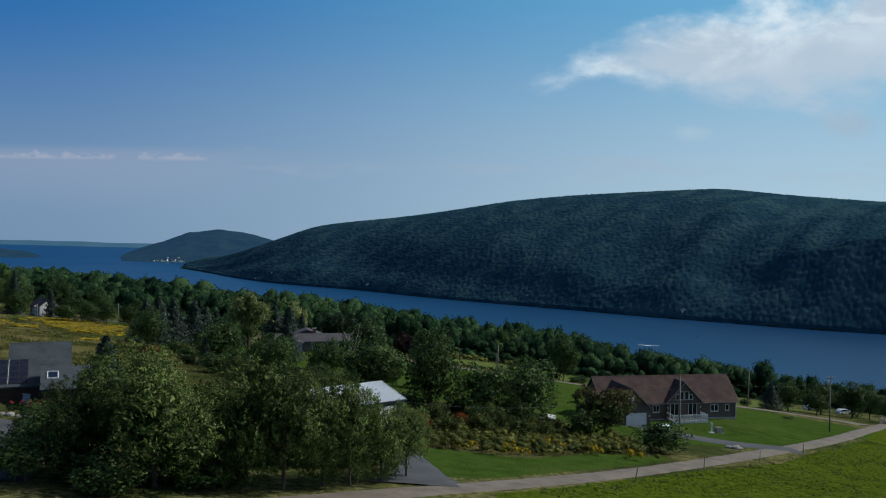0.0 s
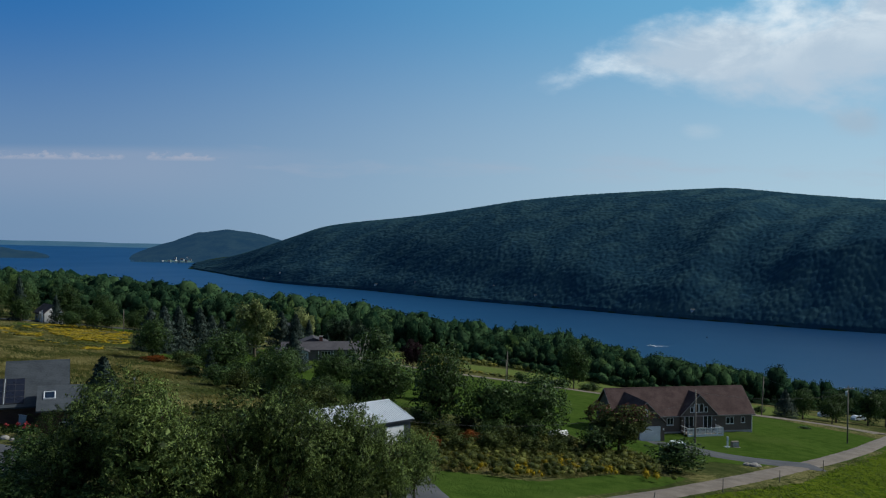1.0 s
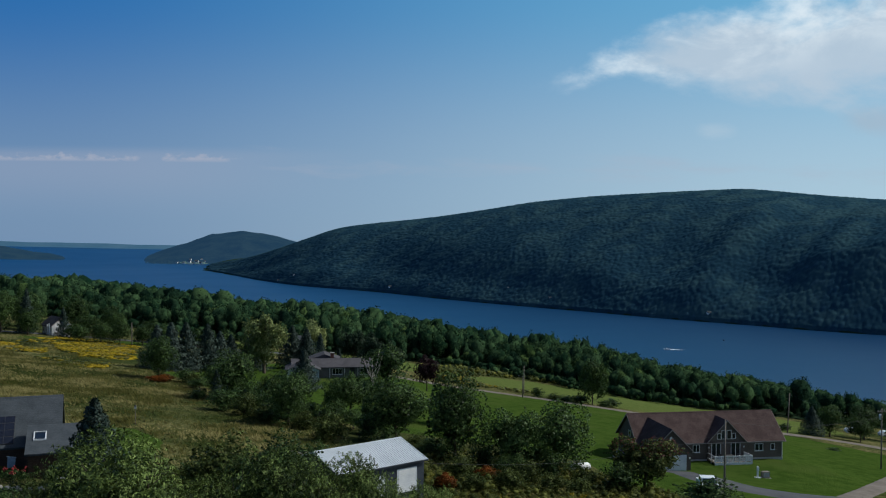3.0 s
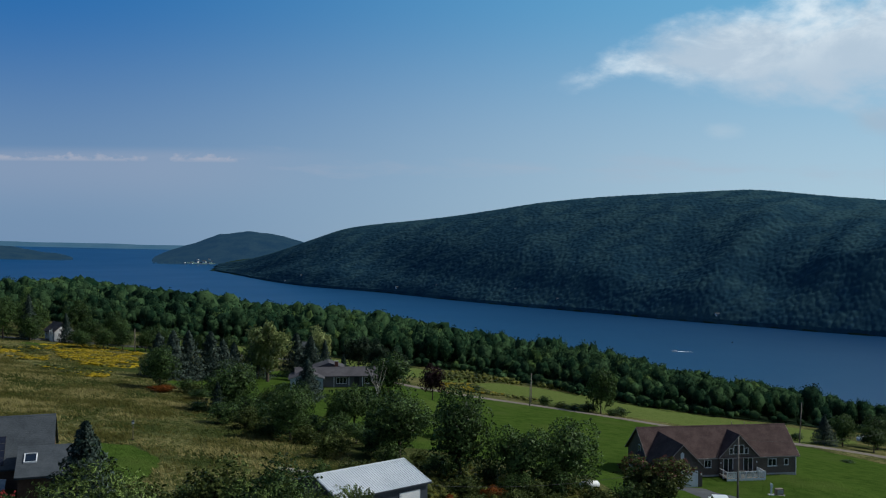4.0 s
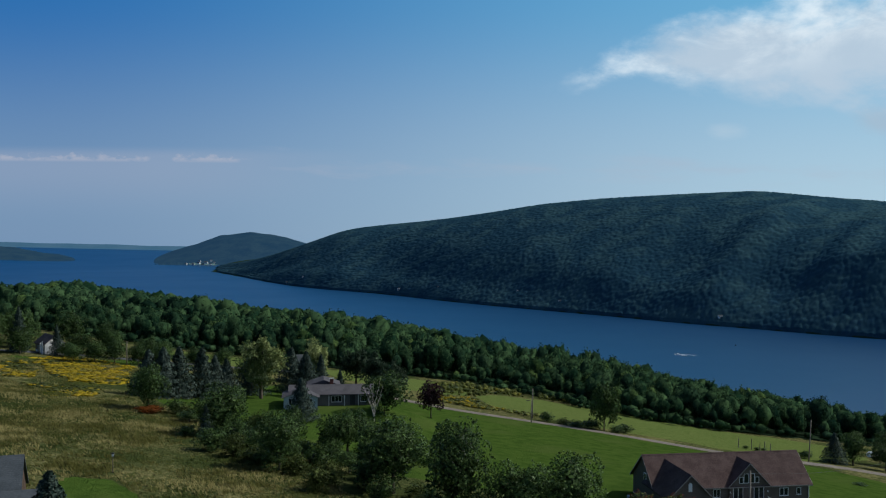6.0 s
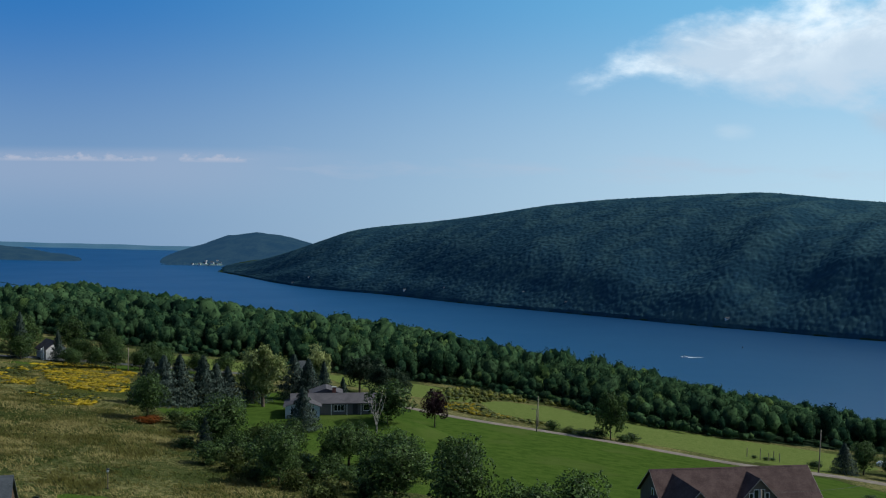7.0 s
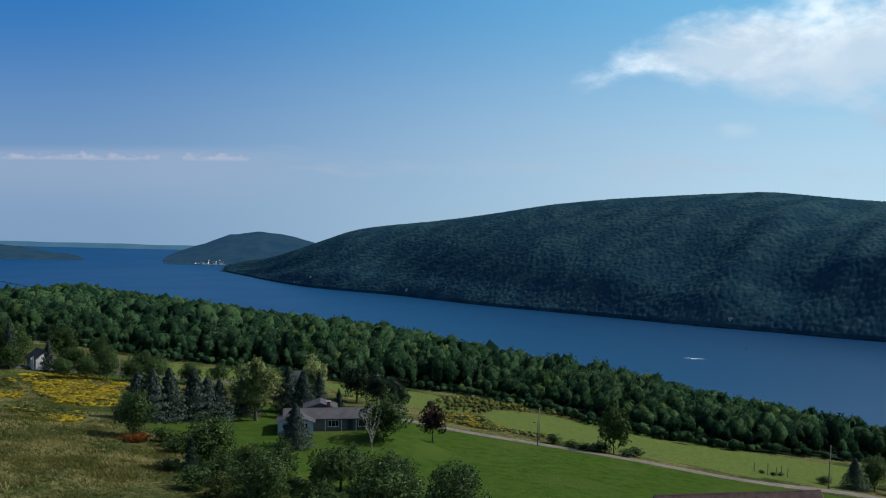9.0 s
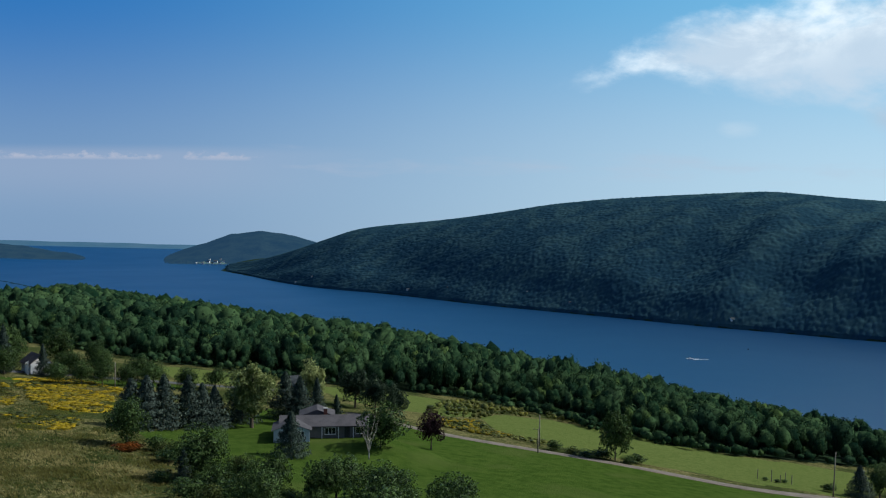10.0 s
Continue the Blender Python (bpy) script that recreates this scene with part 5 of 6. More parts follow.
    # garden table and grill on the deck
    for nm, lab, cx, kind in (("garden_table", "small dark garden table on the white deck", 2.2, 0), ("garden_chair", "dark garden chair on the white deck", 3.6, 1), ("garden_chair", "dark garden chair on the white deck", 0.7, 1)):
        ob = tagged(new(nm), lab, nm.replace("garden_", ""))
        ob.matrix_world = m @ pose(cx, -5.7, dz)
        if kind == 0:
            part("tabletop", box(B(), -0.6, 0.6, -0.5, 0.5, 0.7, 0.75), "dark_iron", ob)
            for lx in (-0.5, 0.5):
                for ly in (-0.4, 0.4):
                    part("leg", box(B(), lx - 0.03, lx + 0.03, ly - 0.03, ly + 0.03, 0, 0.7), "dark_iron", ob)
        else:
            part("seat", box(B(), -0.25, 0.25, -0.25, 0.25, 0.42, 0.47), "dark_iron", ob)
            part("backrest", box(B(), -0.25, 0.25, 0.21, 0.26, 0.47, 0.95), "dark_iron", ob)
            for lx in (-0.22, 0.22):
                for ly in (-0.22, 0.22):
                    part("leg", box(B(), lx - 0.02, lx + 0.02, ly - 0.02, ly + 0.02, 0, 0.42), "dark_iron", ob)


def barn():
    z0 = 9.45
    b = thing("barn", "dark metal-sided barn with a pale ribbed metal roof", "barn", -9.51, 106.25, z0, 41.53)
    L, hd, zr, ze = 10.34, 4.3, 13.82 - z0, 12.41 - z0
    part("wall", prism(B(), [(-4.0, -0.9), (4.0, -0.9), (4.0, ze), (0, zr - 0.12), (-4.0, ze)], "x", -L / 2 + 0.25, L / 2 - 0.25), "dark_metal_siding", b)
    # roof sheets, each with its raised ribs
    n, w = 13, L / 13
    for side in (-1, 1):
        prof = []
        for r in range(3):
            a = w * r / 3
            prof += [(a, 0.0), (a + w / 9, 0.0), (a + w / 9 + 0.025, 0.045), (a + w / 9 + 0.065, 0.045), (a + w / 9 + 0.09, 0.0)]
        prof.append((w, 0.0))
        verts, quads = [], []
        for a, hgt in prof:
            verts += [(a, 0, zr + hgt), (a, side * hd, ze + hgt)]
        for i in range(len(prof) - 1):
            q = (2 * i, 2 * i + 1, 2 * i + 3, 2 * i + 2)
            quads.append(q if side < 0 else q[::-1])
        k = len(verts)
        verts += [(0, 0, zr - 0.03), (0, side * hd, ze - 0.03), (w, side * hd, ze - 0.03), (w, 0, zr - 0.03)]
        quads.append((k, k + 3, k + 2, k + 1) if side < 0 else (k, k + 1, k + 2, k + 3))
        me = mesh_from("roof_sheet", verts, quads, None, [MATS["pale_metal"]])
        for i in range(n):
            o = new("roof_sheet", me)
            o.parent = b
            o.location = (-L / 2 + i * w, 0, 0)
    part("ridge_cap", prism(B(), [(-0.2, zr + 0.0), (0, zr + 0.07), (0.2, zr + 0.0)], "x", -L / 2, L / 2), "pale_metal", b)
    for end in (-L / 2, L / 2):
        for side in (-1, 1):
            lo, hi = sorted((end, end + (0.05 if end > 0 else -0.05)))
            part("rake_trim", prism(B(), [(0, zr + 0.05), (side * hd, ze + 0.05), (side * hd, ze - 0.1), (0, zr - 0.1)], "x", lo, hi), "pale_metal", b)
    part("eave_trim", box(B(), -L / 2, L / 2, -hd - 0.03, -hd, ze - 0.12, ze + 0.03), "dark_metal_siding", b)
    fy = -4.0
    door = part("overhead_door", box(B(), 1.75, 3.85, fy - 0.06, fy + 0.02, 0.15, 2.3), "white_paint", b, "white sectional overhead door")
    for r in range(5):
        part("panel", box(B(), 1.78, 3.82, fy - 0.085, fy - 0.058, 0.18 + r * 0.43, 0.57 + r * 0.43), "white_paint", door)
    bm = B()
    box(bm, 1.6, 1.75, fy - 0.07, fy + 0.02, 0.0, 2.42), box(bm, 3.85, 4.0, fy - 0.07, fy + 0.02, 0.0, 2.42), box(bm, 1.75, 3.85, fy - 0.07, fy + 0.02, 2.3, 2.42)
    part("door_frame", bm, "pale_metal", b)
    part("side_door", box(B(), -0.7, 0.2, fy - 0.05, fy + 0.02, 0.1, 2.1), "pale_metal", b, "pale metal side door")


def slate_house():
    z0 = 11.6
    h = thing("house", "brown-sided house with slate-grey shingle roofs and solar panels", "house", -42.26, 107.53, z0, 21.1)
    zr, ze, hd = 17.94 - z0, 14.08 - z0, 5.54
    part("wall", prism(B(), [(-5.1, -1), (5.1, -1), (5.1, ze + 0.2), (0, zr - 0.25), (-5.1, ze + 0.2)], "x", -2.85, 2.85), "brown_siding", h)
    gable_roof(h, "slate_shingle", -3.1, 3.1, hd, zr, ze, trim=False)
    part("ridge_cap", prism(B(), [(-0.16, zr - 0.09), (0, zr + 0.04), (0.16, zr - 0.09)], "x", -3.1, 3.1), "slate_shingle", h)
    # lower range to the side
    k = 0.38
    zl, yl = zr - (zr - ze) * k, -hd * k
    part("side_range", prism(B(), [(-5.1, -1), (4.0, -1), (4.0, zl - 1.4), (yl, zl - 0.25), (-5.1, ze + 0.2)], "x", -10.5, -2.85), "brown_siding", h)
    part("roof", prism(B(), [(yl, zl), (-hd, ze), (-hd, ze - 0.16), (yl, zl - 0.16)], "x", -11, -3.1), "slate_shingle", h)
    part("roof", prism(B(), [(yl, zl), (4.3, zl - 1.6), (4.3, zl - 1.76), (yl, zl - 0.16)], "x", -11, -3.1), "slate_shingle", h)
    # solar panels lying on the front slope
    slope = (zr - ze) / hd
    for i in range(4):
        a = -2.9 - i * 1.98
        panel = new("solar_panel")
        panel.parent = h
        y_a, y_b = yl - 0.15, -hd + 0.35
        zz = lambda y: zr + slope * y
        part("frame", prism(B(), [(y_a, zz(y_a) + 0.04), (y_b, zz(y_b) + 0.04), (y_b, zz(y_b) + 0.10), (y_a, zz(y_a) + 0.10)], "x", a, a + 1.78), "dark_iron", panel)
        for r in range(4):
            for c in range(2):
                ya, yb = y_a + (y_b - y_a) * (r + 0.04) / 4, y_a + (y_b - y_a) * (r + 0.96) / 4
                part("cell", prism(B(), [(ya, zz(ya) + 0.10), (yb, zz(yb) + 0.10), (yb, zz(yb) + 0.112), (ya, zz(ya) + 0.112)], "x", a + 0.04 + c * 0.87, a + 0.87 + c * 0.87), "solar_cell", panel)
    for i in range(3):
        a = -2.9 - i * 1.98
        part("rail", prism(B(), [(y_a, zz(y_a) + 0.03), (y_b, zz(y_b) + 0.03), (y_b, zz(y_b) + 0.09), (y_a, zz(y_a) + 0.09)], "x", a - 0.13, a - 0.08), "pale_metal", h, "pale metal mounting rail")
    # front wing under a shed roof
    a0, a1, p, zw, wd, zwe = 0.14, 5.4, 5.4, 16.09 - z0, 5.2, 14.46 - z0
    part("front_wing", prism(B(), [(-4.9, -1), (-p - wd + 0.4, -1), (-p - wd + 0.4, zwe - 0.1), (-p, zw - 0.2), (-4.9, zw - 0.2)], "x", a0 + 0.25, a1 - 0.25), "brown_siding", h)
    part("roof", prism(B(), [(-p + 0.9, zw - 0.25), (-p, zw), (-p - wd, zwe), (-p - wd, zwe - 0.18), (-p, zw - 0.18)], "x", a0, a1), "slate_shingle", h)
    sk = (zw - zwe) / wd
    zs = lambda y: zw + sk * (y + p)
    sky = new("skylight")
    sky.parent = h
    bm = B()
    ya, yb = -p - 1.5, -p - 2.9
    for lo, hi in ((0.75, 0.85), (1.75, 1.85)):
        prism(bm, [(ya, zs(ya)), (yb, zs(yb)), (yb, zs(yb) + 0.13), (ya, zs(ya) + 0.13)], "x", lo, hi)
    for y in (ya, yb):
        prism(bm, [(y + 0.05, zs(y)), (y - 0.05, zs(y)), (y - 0.05, zs(y) + 0.13), (y + 0.05, zs(y) + 0.13)], "x", 0.75, 1.85)
    part("frame", bm, "white_paint", sky, "white skylight frame")
    part("pane", prism(B(), [(ya, zs(ya) + 0.05), (yb, zs(yb) + 0.05), (yb, zs(yb) + 0.08), (ya, zs(ya) + 0.08)], "x", 0.85, 1.75), "window_glass", sky)
    # side deck with a white rail
    deck = part("deck", box(B(), a1 - 0.2, a1 + 1.7, -p - 4.2, -p - 0.6, 1.0, 1.15), "weathered_wood", h, "timber side deck")
    for i in range(4):
        part("post", box(B(), a1 + 1.6, a1 + 1.72, -p - 4.2 + i * 1.15, -p - 4.08 + i * 1.15, -0.8, 2.2), "white_paint", deck)
    for za in (1.35, 1.7, 2.1):
        part("rail", box(B(), a1 + 1.63, a1 + 1.69, -p - 4.2, -p - 0.65, za, za + 0.08), "white_paint", deck)
    part("post", box(B(), a1 + 0.7, a1 + 0.8, -p - 4.2, -p - 4.1, -0.8, 2.2), "white_paint", deck)
    for za in (1.35, 1.7, 2.1):
        part("rail", box(B(), a1, a1 + 1.63, -p - 4.2, -p - 4.14, za, za + 0.08), "white_paint", deck)
    window(h, -6.5, -5.1, 0.6, 1.4, 1.2, 1)
    window(h, 2.9, -p - wd + 0.4, 0.5, 1.3, 1.1, 1)


def ranch_house():
    z0 = RANCH_Z
    h = thing("house", "low pale ranch house with grey shingle roofs", "house", -28.0, 212.45, z0, 9.65)
    zr, ze, hd = 8.14 - z0, 6.85 - z0, 4.54
    part("wall", prism(B(), [(-4.0, -0.6), (4.0, -0.6), (4.0, ze), (0, zr - 0.2), (-4.0, ze)], "x", -6.5, 10.2), "shaded_siding", h)
    gable_roof(h, "ranch_shingle", -6.9, 10.6, hd, zr, ze)
    g = -4.5
    part("front_wing", prism(B(), [(g - 3.2, -0.6), (g + 3.2, -0.6), (g + 3.2, ze), (g, zr - 0.3), (g - 3.2, ze)], "y", -7.0, -2.0), "pale_siding", h)
    gable_roof(h, "ranch_shingle", -7.3, 0.0, 3.6, zr - 0.1, ze - 0.05, along="y", cx=g)
    part("chimney", box(B(), 1.2, 1.9, 0.9, 1.6, zr - 0.8, zr + 0.9), "brick_red", h, "short brick chimney")
    part("chimney_cap", box(B(), 1.1, 2.0, 0.8, 1.7, zr + 0.9, zr + 1.02), "concrete", h)
    part("rear_roof", prism(B(), [(-3.4, zr - 0.6), (0, zr + 0.55), (3.4, zr - 0.6)], "y", 2.0, 8.0), "ranch_shingle", h)
    window(h, 2.4, -4.0, 0.75, 1.9, 1.1, 2)
    window(h, 7.8, -4.0, 0.75, 1.4, 1.1, 1)
    window(h, g + 1.7, -7.0, 0.8, 1.0, 1.1, 1)
    window(h, g - 1.7, -7.0, 0.8, 1.0, 1.1, 1)
    part("front_door", box(B(), 5.0, 5.95, -4.06, -3.98, 0.1, 2.05), "dark_iron", h, "dark front door")
    for x in (0.9, 3.9, 6.6):
        part("porch_post", box(B(), x - 0.06, x + 0.06, -4.5, -4.38, -0.4, ze - 0.05), "white_paint", h)


def far_house(x, y, turn, l, w, eave, ridge, wall, roof, label, posts=False):
    h = thing("house", label, "house", x, y, ground_z(x, y), turn)
    part("wall", prism(B(), [(-w / 2, -1), (w / 2, -1), (w / 2, eave), (0, ridge - 0.2), (-w / 2, eave)], "x", -l / 2, l / 2), wall, h)
    gable_roof(h, roof, -l / 2 - 0.4, l / 2 + 0.4, w / 2 + 0.5, ridge, eave - 0.2)
    for i in range(3):
        window(h, -l / 2 + l * (i + 0.5) / 3, -w / 2, 1.0, 1.0, 1.1, 1)
    if posts:
        for px in (l / 2 + 0.25, l / 2 - 1.2):
            part("porch_post", box(B(), px - 0.16, px + 0.16, -w / 2 - 0.9, -w / 2 - 0.6, -1, eave + 0.4), "white_paint", h)
        part("porch_brace", prism(B(), [(l / 2 - 1.3, eave - 0.3), (l / 2 + 0.4, eave + 0.9), (l / 2 + 0.4, eave + 0.6), (l / 2 - 1.3, eave - 0.6)], "y", -w / 2 - 0.85, -w / 2 - 0.65), "white_paint", h)


grey_house()
barn()
slate_house()
ranch_house()
far_house(-110, 273, -48, 7.5, 5, 2.8, 5.0, "white_siding", "ranch_shingle", "small house with a grey roof and white porch posts among trees", True)
far_house(-42.5, 272, 30, 4.5, 4.5, 3.6, 7.2, "brick_red", "slate_shingle", "tall red-brown house with a steep grey roof among trees")


# ---------------------------------------------------------------- poles, wires and roadside things
def pole(x, y, h, label, arm=True, lamp=False, name="utility_pole", lean=0.0):
    ob = thing(name, label, "pole", x, y, ground_z(x, y), 20)
    part("shaft", rod(B(), (0, 0, -0.6), (lean, 0, h), 0.14, 0.09, 10), "weathered_wood", ob, smooth=True)
    if arm:
        part("crossarm", box(B(), -1.1 + lean, 1.1 + lean, -0.17, -0.07, h - 0.55, h - 0.43), "weathered_wood", ob)
        for a in (-0.95, -0.35, 0.35, 0.95):
            part("insulator", rod(B(), (a + lean, -0.12, h - 0.43), (a + lean, -0.12, h - 0.25), 0.05, 0.035), "pale_metal", ob, smooth=True)
        part("transformer", rod(B(), (lean, 0.33, h - 1.9), (lean, 0.33, h - 1.0), 0.22, 0.22, 12), "pale_metal", ob, "grey steel transformer drum", smooth=True)
    if lamp:
        part("lamp_arm", rod(B(), (0, 0, h - 0.1), (-0.8, 0, h + 0.05), 0.035), "dark_iron", ob)
        part("lamp_head", box(B(), -1.15, -0.7, -0.12, 0.12, h - 0.02, h + 0.1), "dark_iron", ob)
    return ob


def cable(a, b, sag, label="thin dark overhead cable", r=0.014):
    pts = [Vector(a).lerp(Vector(b), k / 14) - Vector((0, 0, sag * 4 * (k / 14) * (1 - k / 14))) for k in range(15)]
    v, q = tube([p[:] for p in pts], [r] * 15, 5)
    tagged(new("cable", mesh_from("cable", v, q, None, [MATS["dark_iron"]], smooth=True)), label, "cable")


pole(33.4, 134.0, 8.2, "weathered wooden utility pole beside the driveway", arm=False)
pole(69.7, 173.0, 10.0, "wooden utility pole with a crossarm on the lawn")
pole(14.6, 236.2, 5.0, "lamp post beside the gravel lane", arm=False, lamp=True, name="lamp_post")
pole(15.6, 247.5, 7.0, "wooden utility pole at the hay field's edge", arm=False)
pole(73.4, 229.8, 9.0, "leaning wooden utility pole beside the lane", arm=False, lean=0.5)
pole(-85.5, 262, 6.0, "slender wooden pole in the orchard", arm=False)
cable((33.4, 134, ground_z(33.4, 134) + 6.6), (-3.6, 105.2, 12.4), 1.6)
cable((33.4, 134, ground_z(33.4, 134) + 7.9), (69.7, 173, ground_z(69.7, 173) + 8.7), 1.0)
cable((69.7, 173, ground_z(69.7, 173) + 8.7), (73.9, 229.8, ground_z(73.4, 229.8) + 8.7), 1.0)
cable((14.6, 236.2, ground_z(14.6, 236.2) + 4.7), (15.6, 247.5, ground_z(15.6, 247.5) + 6.3), 0.3)
for x, y in ((18.8, 92), (28.4, 103.6), (37.8, 114.3), (47.8, 127.5)):
    ob = thing("marker_post", "thin weathered fence post beside the gravel road", "post", x, y, ground_z(x, y), 0, "roadside posts")
    part("shaft", rod(B(), (0, 0, -0.3), (0.3 if x < 20 else 0.04, 0.05, 1.35), 0.05, 0.04, 7), "weathered_wood", ob)
# remains of a trellis in the hay field
for i, (x, y, h) in enumerate([(62, 242.5, 2.0), (64.2, 240, 2.6), (66.2, 240.5, 1.7), (68.2, 243.5, 2.0), (68.6, 240.5, 2.0)]):
    ob = thing("trellis_post", "dark wooden trellis post standing in the hay field", "post", x, y, ground_z(x, y), 0, "trellis posts")
    part("shaft", rod(B(), (0, 0, -0.3), (0.05, 0.02, h), 0.10, 0.08, 8), "weathered_wood", ob)
for x, y in ((63.2, 241), (65.4, 240), (67.4, 241.6)):
    tree("bush", x, y, 0.9, 1.8, "low dark vine growing between trellis posts", "vine", variant=0)


def birdhouse(x, y):
    ob = thing("birdhouse", "pale birdhouse on a thin post in the meadow", "birdhouse", x, y, ground_z(x, y), 15)
    part("post", rod(B(), (0, 0, -0.3), (0, 0, 2.0), 0.04), "weathered_wood", ob)
    part("box", box(B(), -0.12, 0.12, -0.12, 0.12, 2.0, 2.3), "white_paint", ob)
    part("roof", prism(B(), [(-0.18, 2.3), (0, 2.45), (0.18, 2.3)], "y", -0.18, 0.18), "dark_iron", ob)


birdhouse(-40.8, 134)


# ---------------------------------------------------------------- vehicles and yard things
def pickup(x, y, turn):
    z = ground_z(x, y) + 0.1
    t = thing("pickup_truck", "white pickup truck parked beside the driveway", "truck", x, y, z, turn)
    body = [(-2.7, 0.55), (2.6, 0.55), (2.7, 0.75), (2.65, 1.05), (1.55, 1.15), (-0.9, 1.2), (-2.7, 1.2)]
    part("body", prism(B(), body, "y", -0.95, 0.95), "truck_paint", t)
    part("bed_liner", box(B(), -2.6, -0.95, -0.82, 0.82, 1.19, 1.215), "rubber", t)
    for side in (-1, 1):
        lo, hi = sorted((side * 0.95, side * 0.84))
        part("bed_side", box(B(), -2.7, -0.9, lo, hi, 1.19, 1.4), "truck_paint", t)
    part("tailgate", box(B(), -2.72, -2.62, -0.9, 0.9, 0.75, 1.4), "truck_paint", t)
    part("cab", prism(B(), [(-0.9, 1.15), (1.55, 1.12), (0.95, 1.78), (-0.7, 1.82)], "y", -0.84, 0.84), "truck_paint", t)
    part("windscreen", prism(B(), [(1.47, 1.2), (1.57, 1.18), (1.02, 1.74), (0.94, 1.74)], "y", -0.74, 0.74), "window_glass", t)
    part("rear_window", prism(B(), [(-0.93, 1.25), (-0.86, 1.25), (-0.73, 1.74), (-0.80, 1.74)], "y", -0.66, 0.66), "window_glass", t)
    for side in (-1, 1):
        lo, hi = sorted((side * 0.855, side * 0.835))
        part("side_window", prism(B(), [(-0.65, 1.25), (1.25, 1.22), (0.85, 1.7), (-0.55, 1.73)], "y", lo, hi), "window_glass", t)
        for wx in (-1.75, 1.75):
            lo, hi = sorted((side * 0.99, side * 0.72))
            wheel = part("wheel", rod(B(), (wx, lo, 0.36), (wx, hi, 0.36), 0.37, 0.37, 18), "rubber", t, smooth=False)
            part("rim", rod(B(), (wx, side * 0.985, 0.36), (wx, side * 1.005, 0.36), 0.2, 0.18, 14), "pale_metal", wheel)
        part("headlight", box(B(), 2.62, 2.71, side * 0.72 - 0.14, side * 0.72 + 0.14, 0.8, 0.98), "window_glass", t)
    part("bumper", box(B(), 2.6, 2.8, -0.92, 0.92, 0.48, 0.66), "pale_metal", t)
    return t


# the pickup's place and turn are set to fit the camera's view
pickup(29.4, 126.6, 85)


def van(x, y, turn, label):
    t = thing("parked_car", label, "car", x, y, ground_z(x, y) + 0.02, turn)
    part("body", prism(B(), [(-2.2, 0.4), (2.2, 0.4), (2.25, 0.85), (1.2, 1.0), (0.6, 1.45), (-1.5, 1.5), (-2.2, 1.0)], "y", -0.85, 0.85), "truck_paint", t)
    for side in (-1, 1):
        lo, hi = sorted((side * 0.86, side * 0.84))
        part("side_window", prism(B(), [(-1.8, 1.0), (1.0, 1.02), (0.5, 1.38), (-1.4, 1.42)], "y", lo, hi), "window_glass", t)
        for wx in (-1.4, 1.4):
            lo, hi = sorted((side * 0.88, side * 0.66))
            part("wheel", rod(B(), (wx, lo, 0.32), (wx, hi, 0.32), 0.33, 0.33, 14), "rubber", t)


van(102.7, 266, 10, "white car parked at the edge of the woods")
van(114, 272, 20, "white car parked beside the far trees")


def gas_tank(x, y):
    t = thing("gas_tank", "white horizontal gas tank half hidden by bushes", "tank", x, y, ground_z(x, y), 15)
    bm = B()
    rod(bm, (-1.0, 0, 0.75), (1.0, 0, 0.75), 0.48, 0.48, 16), rod(bm, (1.0, 0, 0.75), (1.22, 0, 0.75), 0.47, 0.26, 16), rod(bm, (-1.22, 0, 0.75), (-1.0, 0, 0.75), 0.26, 0.47, 16)
    part("tank_body", bm, "white_paint", t, smooth=True)
    for a in (-0.7, 0.7):
        part("foot", box(B(), a - 0.1, a + 0.1, -0.35, 0.35, -0.2, 0.35), "concrete", t)
    part("valve_dome", rod(B(), (0, 0, 1.2), (0, 0, 1.36), 0.14, 0.12, 10), "white_paint", t)


gas_tank(15.2, 132)


